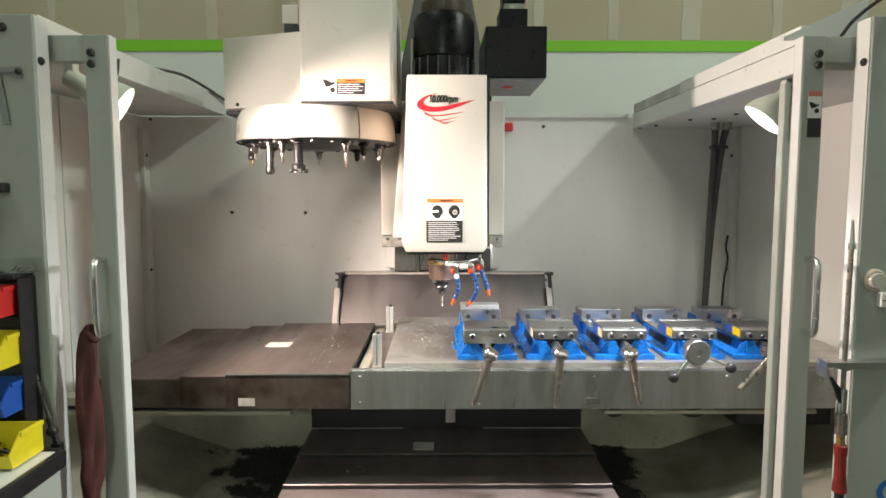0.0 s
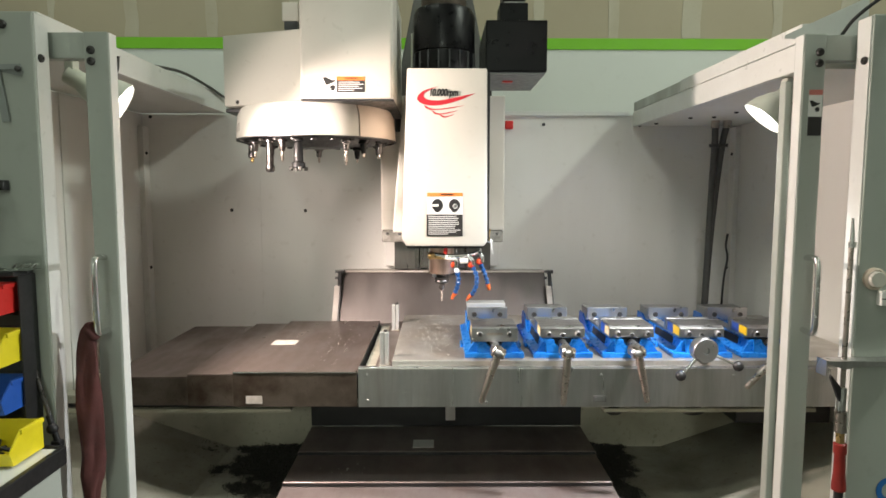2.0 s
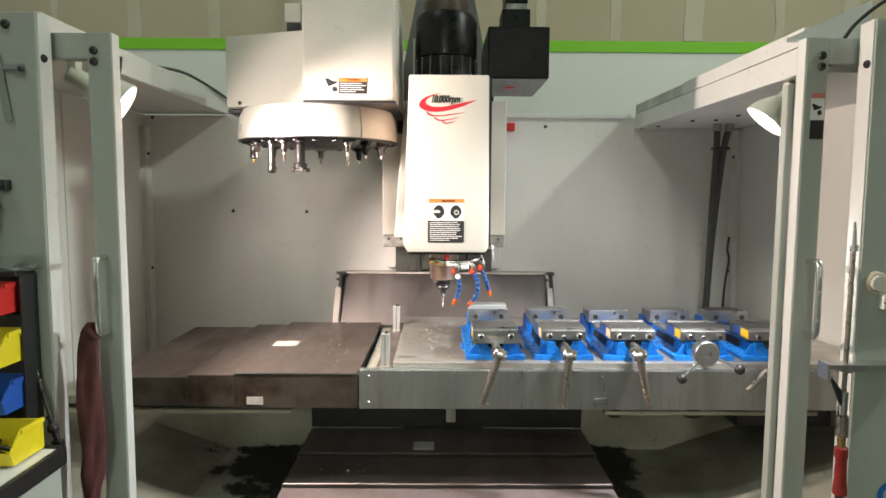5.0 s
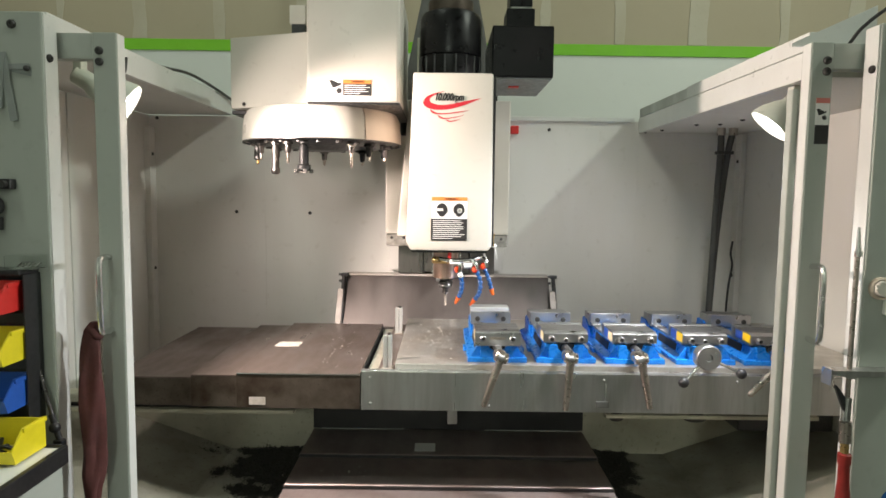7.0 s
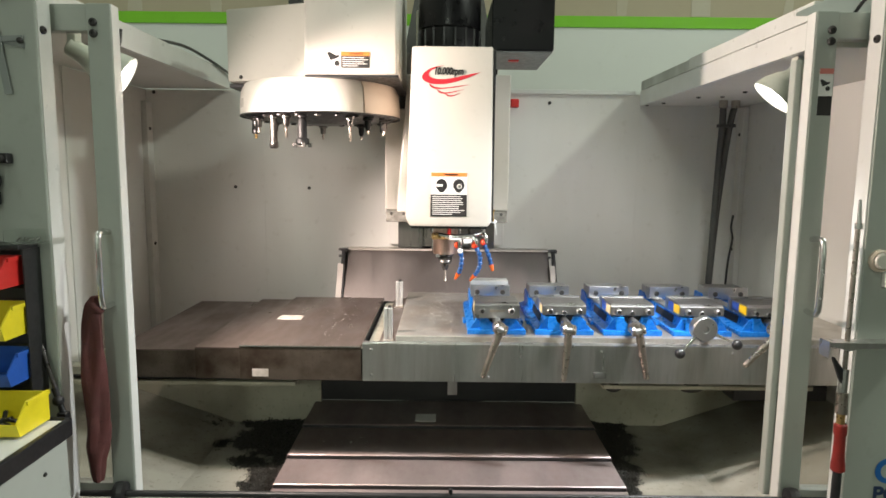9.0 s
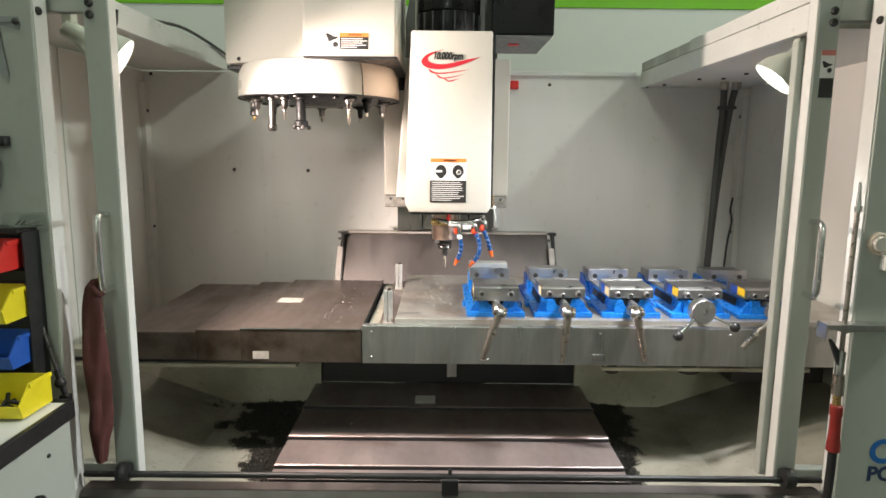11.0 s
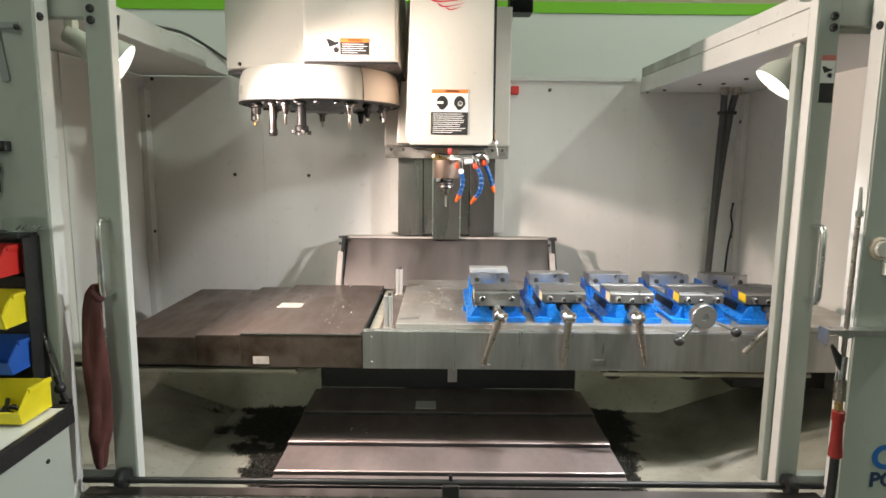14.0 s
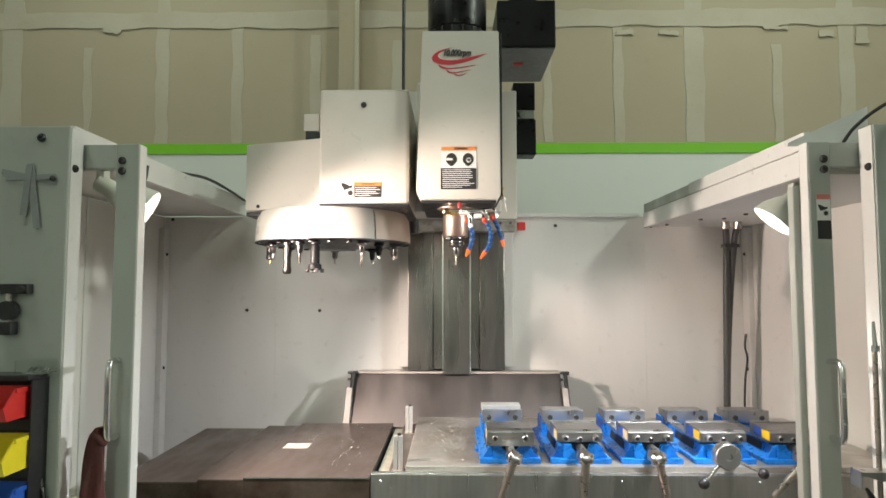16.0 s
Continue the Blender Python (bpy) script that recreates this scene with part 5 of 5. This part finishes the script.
# ---- things on the front panels ----
def rag():
    r = thing("cleaning_rag", (-0.985, 1.70, 1.11), "dirty dark red cloth draped from the door handle", "rag", near=True)
    rows = [(1.122, -0.978, 0.010, 0.012), (1.10, -0.984, 0.020, 0.018), (1.04, -0.988, 0.030, 0.022), (0.96, -0.992, 0.036, 0.026), (0.88, -0.992, 0.036, 0.026), (0.80, -0.990, 0.038, 0.026), (0.74, -0.990, 0.040, 0.026), (0.68, -0.996, 0.036, 0.024), (0.64, -1.000, 0.026, 0.020), (0.60, -1.000, 0.022, 0.018), (0.575, -0.998, 0.016, 0.012)]
    bm = bmesh.new()
    rings, n = [], 26
    for k in range(len(rows) - 1):
        for j in range(5):
            s = j / 5
            z, x, w, d = (a + (b - a) * s for a, b in zip(rows[k], rows[k + 1]))
            w *= 0.8
            ring = []
            for i in range(n):
                a = 2 * math.pi * i / n
                fold = 1 + 0.16 * math.sin(3 * a + z * 9) + 0.10 * math.sin(5 * a - z * 21) + 0.10 * noise.noise((math.cos(a) * 2, math.sin(a) * 2, z * 12))
                ring.append(bm.verts.new((x + 0.012 + w * fold * math.cos(a), 1.700 + d * fold * math.sin(a), z)))
            rings.append(ring)
    for a, b in zip(rings, rings[1:]):
        for i in range(n):
            bm.faces.new((a[i], a[(i + 1) % n], b[(i + 1) % n], b[i]))
    bm.faces.new(rings[0]), bm.faces.new(rings[-1][::-1])
    bmesh.ops.recalc_face_normals(bm, faces=bm.faces)
    part("cloth", bm, RAG, r, smooth=True)
    part("loop", pipe([(-0.978, 1.700, 1.105), (-0.966, 1.690, 1.098), (-0.955, 1.694, 1.082), (-0.958, 1.712, 1.085), (-0.975, 1.712, 1.105)], 0.011), RAG, r, smooth=True)


def bin_box(x0, x1, y0, y1, z0, z1, colour, label):
    """An open hopper bin: high back, sloping sides and a low front lip."""
    b = thing("storage_bin", ((x0 + x1) / 2, y1, z0), label, "storage bin", "plastic bins", near=True)
    t, h = 0.004, z1 - z0
    side = [(y1, z0), (y1, z1), (y0 + (y1 - y0) * 0.32, z1), (y0, z0 + h * 0.45), (y0 + 0.012, z0)]
    for s, x in ((0, x0), (1, x1)):
        part("side", prism(side, "x", *sorted((x, x - t if s else x + t))), colour, b)
        part("rim", prism([(y1, z1 - 0.008), (y1, z1 + 0.003), (y0 + (y1 - y0) * 0.32, z1 + 0.003), (y0 + (y1 - y0) * 0.32, z1 - 0.008)], "x", x - 0.005, x + 0.005, 0.001), colour, b)
    part("back", box(x0 + t, x1 - t, y1 - t, y1, z0, z1, 0.001), colour, b)
    part("bottom", box(x0 + t, x1 - t, y0 + 0.012, y1 - t, z0, z0 + t), colour, b)
    part("front", prism([(y0 + 0.012, z0), (y0, z0 + h * 0.45), (y0 + t, z0 + h * 0.45), (y0 + 0.012 + t, z0)], "x", x0 + t, x1 - t), colour, b)
    return b


def left_panel_things():
    rack = thing("bin_rack", (-1.2, 1.64, 0.86), "black louvred rack holding plastic bins", "bin rack", near=True)
    part("rack_panel", box(-1.48, -1.100, 1.655, 1.679, 0.862, 1.275, 0.003), BLACK, rack)
    part("rack_flange", box(-1.48, -1.100, 1.60, 1.654, 1.262, 1.275, 0.003), BLACK, rack)
    for k in range(9):
        part("louvre", prism([(1.648, 0.90 + k * 0.042), (1.655, 0.905 + k * 0.042), (1.655, 0.915 + k * 0.042)], "x", -1.47, -1.12), BLACK, rack)
    part("rack_side", box(-1.0998, -1.096, 1.61, 1.679, 0.862, 1.262), BLACK, rack)
    bin_box(-1.35, -1.112, 1.53, 1.652, 1.168, 1.242, RED, "red plastic hopper bin on the rack")
    bin_box(-1.35, -1.104, 1.52, 1.652, 1.038, 1.118, YELLOW, "yellow plastic hopper bin on the rack")
    bin_box(-1.35, -1.104, 1.53, 1.652, 0.914, 0.992, BINBLUE, "blue plastic hopper bin on the rack")
    bin_box(-1.33, -1.048, 1.470, 1.600, 0.807, 0.885, YELLOW, "yellow plastic hopper bin with black parts on the cart")
    parts_in = thing("small_parts", (-1.18, 1.53, 0.811), "loose black fasteners lying in a bin", "fasteners", near=True)
    rnd = random.Random(4)
    for _ in range(16):
        x, y = rnd.uniform(-1.26, -1.10), rnd.uniform(1.51, 1.56)
        part("fastener", rod((x, y, 0.812 + rnd.random() * 0.02), (x + rnd.uniform(-0.03, 0.03), y + rnd.uniform(-0.03, 0.03), 0.816 + rnd.random() * 0.02), 0.006, sides=6), BLACK, parts_in)
    cart = thing("tool_cart", (-1.3, 1.3, LOW), "white steel cart with a black rimmed top", "cart", near=True)
    part("body", box(-1.62, -1.006, 0.70, 1.60, 0.0, 0.755, 0.004), SHADEDWHITE, cart)
    part("top", box(-1.62, -1.012, 0.70, 1.605, 0.7555, 0.800, 0.003), WHITE, cart)
    part("rim", box(-1.011, -0.996, 0.69, 1.612, 0.757, 0.806, 0.004), BLACK, cart, "black rubber rim")
    part("rear_rim", box(-1.62, -1.012, 1.606, 1.618, 0.757, 0.806, 0.003), BLACK, cart, "black rubber rim")
    bolts(cart, [(-1.006, 1.50, 0.70)], (1, 0, 0), 0.006)
    for x in (-1.56, -1.07):
        for y in (0.78, 1.52):
            part("wheel", lathe([(0.02, -0.015), (0.055, -0.012), (0.055, 0.012), (0.02, 0.015)], (x, y, 0.056 + LOW), (1, 0, 0), 20), BLACK, cart)
            part("fork", box(x - 0.02, x + 0.02, y - 0.02, y + 0.02, -0.012, 0.0), HANDLEMETAL, cart)
    part("hook", pipe([(-1.006, 1.44, 0.62), (-0.985, 1.44, 0.62), (-0.980, 1.44, 0.585)], 0.004), BLACK, cart)
    part("hook", pipe([(-1.006, 1.40, 0.60), (-0.975, 1.40, 0.592)], 0.004), BLACK, cart)
    strut = thing("scriber", (-1.08, 1.66, 0.9), "slim grey steel rod with black ends hanging", "rod", near=True)
    part("shaft", rod((-1.108, 1.665, 1.02), (-1.064, 1.66, 0.855), 0.0055), DARKTOOL, strut)
    part("grip", rod((-1.07, 1.66, 0.872), (-1.048, 1.66, 0.795), 0.008), BLACK, strut)
    part("joint", ball((-1.060, 1.658, 0.835), 0.015), BLACK, strut)
    part("tip", box(-1.062, -1.036, 1.648, 1.670, 0.780, 0.802, 0.004), BLACK, strut)
    # four thin grey strips crossing on the panel
    marks = thing("tape_strips", (-1.15, 1.68, 1.8), "crossed grey strips on the panel", "tape", near=True)
    part("strip", box(-1.255, -1.095, 1.6775, 1.6797, 1.800, 1.815, turn=Matrix.Rotation(radians(12), 4, "Y")), GREYSTRIP, marks)
    part("strip", box(-1.24, -1.10, 1.675, 1.6773, 1.800, 1.814, turn=Matrix.Rotation(radians(-2), 4, "Y")), GREYSTRIP, marks)
    part("strip", box(-1.168, -1.148, 1.6728, 1.6748, 1.665, 1.845, turn=Matrix.Rotation(radians(-8), 4, "Y")), GREYSTRIP, marks)
    part("strip", box(-1.186, -1.168, 1.6700, 1.6725, 1.700, 1.840, turn=Matrix.Rotation(radians(5), 4, "Y")), GREYSTRIP, marks)
    part("hook", ball((-1.106, 1.672, 1.803), 0.008), BOLT, marks)
    ind = thing("dial_holder", (-1.19, 1.67, 1.45), "black magnetic holder with a dark gauge hanging", "tool holder", near=True)
    part("magnet", box(-1.30, -1.150, 1.655, 1.679, 1.485, 1.512, 0.003), BLACK, ind)
    part("knob", rod((-1.165, 1.655, 1.498), (-1.165, 1.640, 1.498), 0.009), BOLT, ind)
    part("gauge", rod((-1.205, 1.672, 1.44), (-1.205, 1.650, 1.44), 0.026, sides=24), BLACK, ind)
    part("stem", rod((-1.205, 1.66, 1.486), (-1.205, 1.66, 1.375), 0.008), HANDLEMETAL, ind)
    part("clamp", box(-1.228, -1.185, 1.645, 1.675, 1.375, 1.41, 0.003), BLACK, ind)
    tub = thing("clear_box", (-1.1, 1.64, 1.276), "small clear plastic box with screws on the rack", "plastic box", near=True)
    pane = part("box", box(-1.145, -1.068, 1.61, 1.67, 1.276, 1.312, 0.003), CLEARPLASTIC, tub)
    for k in range(5):
        part("screw", rod((-1.13 + k * 0.012, 1.64, 1.280), (-1.12 + k * 0.012, 1.645, 1.292), 0.003, sides=6), CHROME, pane)


def right_panel_things():
    g = thing("air_gun", (1.11, 1.655, 0.7), "steel air lance with a red grip and black hose", "air gun", near=True)
    part("lance", rod((1.112, 1.662, 1.345), (1.106, 1.655, 0.93), 0.0065), HANDLEMETAL, g)
    part("nozzle", rod((1.111, 1.662, 1.413), (1.114, 1.662, 1.345), 0.0035, 0.0065), CHROME, g)
    part("collar", rod((1.114, 1.662, 1.350), (1.114, 1.662, 1.334), 0.010), CHROME, g)
    valve = part("valve", rod((1.106, 1.655, 0.95), (1.103, 1.652, 0.885), 0.012), CHROME, g, smooth=True)
    part("trigger", prism([(1.094, 0.955), (1.070, 0.985), (1.066, 0.98), (1.088, 0.925), (1.10, 0.90)], "y", 1.645, 1.655, 0.001), BLACK, valve)
    part("coupling", rod((1.103, 1.652, 0.884), (1.104, 1.65, 0.825), 0.0155), HANDLEMETAL, g, smooth=True)
    part("brass_end", rod((1.104, 1.65, 0.824), (1.105, 1.65, 0.796), 0.012, sides=6), BRASS, g)
    part("grip", lathe([(0.012, 0), (0.0165, 0.004), (0.0165, 0.03), (0.014, 0.035), (0.015, 0.09), (0.018, 0.12), (0.0185, 0.135), (0.013, 0.14)], (1.106, 1.65, 0.796), (0.02, 0, -1), 20), GRIPRED, g, "red rubber hose grip", smooth=True)
    part("hose", pipe([(1.109, 1.65, 0.66), (1.108, 1.65, 0.55), (1.098, 1.645, 0.40), (1.11, 1.64, 0.2), (1.20, 1.62, 0.02 + LOW), (1.4, 1.60, 0.014 + LOW)], 0.012), BLACK, g, smooth=True)
    part("bracket", prism([(1.048, 1.028), (1.30, 1.028), (1.30, 1.016), (1.13, 1.012), (1.10, 1.004), (1.064, 1.016), (1.048, 1.018)], "y", 1.635, 1.679, 0.001), STAINLESS, g, "bent steel bracket")
    part("bracket_lip", box(1.046, 1.050, 1.635, 1.68, 0.985, 1.03, 0.001), STAINLESS, g)
    k = thing("push_button", (1.19, 1.67, 1.247), "round cream plastic button on the panel", "button", near=True)
    part("ring", lathe([(0.031, 0), (0.031, 0.008), (0.025, 0.012), (0.024, 0.008)], (1.19, 1.68, 1.247), (0, -1, 0), 28), BEIGE, k, smooth=True)
    part("button", lathe([(0.022, 0), (0.022, 0.018), (0.019, 0.022), (0.0, 0.022)], (1.19, 1.679, 1.247), (0, -1, 0), 24), CREAM, k, smooth=True)
    s = thing("switch_box", (1.25, 1.67, 1.19), "small white switch box on the panel", "switch", near=True)
    part("housing", box(1.199, 1.31, 1.655, 1.679, 1.175, 1.215, 0.004), LABELWHITE, s)
    part("lid_line", box(1.20, 1.309, 1.6538, 1.6548, 1.193, 1.196), BOLT, s)
    w = thing("panel_lettering", (1.27, 1.68, 0.6), "blue and dark letters painted on the panel", "lettering", near=True)
    a = lettering("C", w, "letter", pose(1.268, 1.6785, 0.640, 90, 0, 0), 0.098, LETTERBLUE, "blue letter", 0, 0.003)
    b = lettering("PO", w, "letter", pose(1.274, 1.6785, 0.573, 90, 0, 0), 0.060, LETTERDARK, "dark blue letters", 0, 0.002)
    c = thing("top_cable", (1.2, 1.72, 1.95), "thin dark cable arching over the panel", "cable", near=True)
    part("cable", pipe([(1.118, 1.765, 1.918), (1.135, 1.74, 1.955), (1.18, 1.70, 2.0), (1.26, 1.66, 2.04), (1.38, 1.62, 2.02), (1.48, 1.70, 1.95)], 0.005), BLACK, c, smooth=True)


# ---- motion ----
TABLE_WAY = [(0, 0, 0), (1.55, 0, 0), (1.75, 12, 0), (1.95, 23, 0), (2.2, 25, 0), (6.6, 25, 0), (6.9, 25, 4), (7.3, 25, 19), (7.6, 25, 25), (9, 25, 26), (16, 25, 26)]
HEAD_WAY = [(0, 0), (0.4, -1), (1.1, -1), (1.3, 6), (1.5, 12), (2.0, 14), (4.2, 4), (5.3, -2), (6.1, 0), (6.5, 7), (7.0, 13), (9.0, 7), (10.6, 0), (11.3, -5), (11.6, -3), (12.0, 14), (12.3, 16), (12.5, 30), (13.0, 99), (14.0, 240), (15.0, 381), (15.5, 452), (16.0, 523)]


def ride(ob, rows):
    base = ob.location.copy()
    walk(ob, [(t, Matrix.Translation(base + Vector(d) / 1000)) for t, *d in rows])


def motions():
    for ob in RIDES_TABLE:
        ride(ob, [(t, x, y, 0) for t, x, y in TABLE_WAY])
    for ob, share in RIDES_SADDLE:
        ride(ob, [(t, 0, y * share, 0) for t, x, y in TABLE_WAY])
    for ob, share in RIDES_X:
        ride(ob, [(t, x * share, y, 0) for t, x, y in TABLE_WAY])
    ride(HEAD, [(t, 0, 0, z) for t, z in HEAD_WAY])
    # the spindle turns until the head lifts off
    place, turn, rows = SPINDLE.location.copy(), 0.0, []
    for k in range(0, 481):
        rows.append((k / 30, Matrix.Translation(place) @ Matrix.Rotation(radians(turn), 4, "Z")))
        turn -= 80 if k < 366 else max(0, 80 - (k - 366) * 8)
    walk(SPINDLE, rows)


shop()
enclosure()
doors()
chip_pan()
column()
RIDES_SADDLE = [(saddle(), 1.0), *front_covers()]
RIDES_TABLE = [table()]
RIDES_X = list(zip(left_covers(), (1.0, 1.0, 0.5)))
HEAD = spindle_head()
SPINDLE = spindle_tool(HEAD)
tool_changer()
RIDES_TABLE += vises()
RIDES_TABLE.append(gauge_post(-0.206, 2.03, 0.907, 1.020, "short bright aluminium stop post near the table's front"))
RIDES_TABLE.append(gauge_post(-0.206, 2.56, 0.907, 1.016, "short bright aluminium stop post near the table's back"))
RIDES_TABLE.append(shavings("table_chips", -0.16, 0.10, 2.05, 2.72, 0.9352, 420, 3, "bright aluminium chips scattered on the table", 0.0019))
RIDES_TABLE.append(shavings("cover_chips", -0.50, -0.30, 2.0, 2.7, 0.9058, 60, 6, "few bright chips on the stained cover", 0.0024))
RIDES_SADDLE.append((shavings("front_chips", -0.45, -0.15, 2.02, 2.16, 0.5153, 14, 7, "few bright chips on the way cover", 0.003), 0.66))
lamps()
wall_hoses()
rag()
left_panel_things()
right_panel_things()
motions()
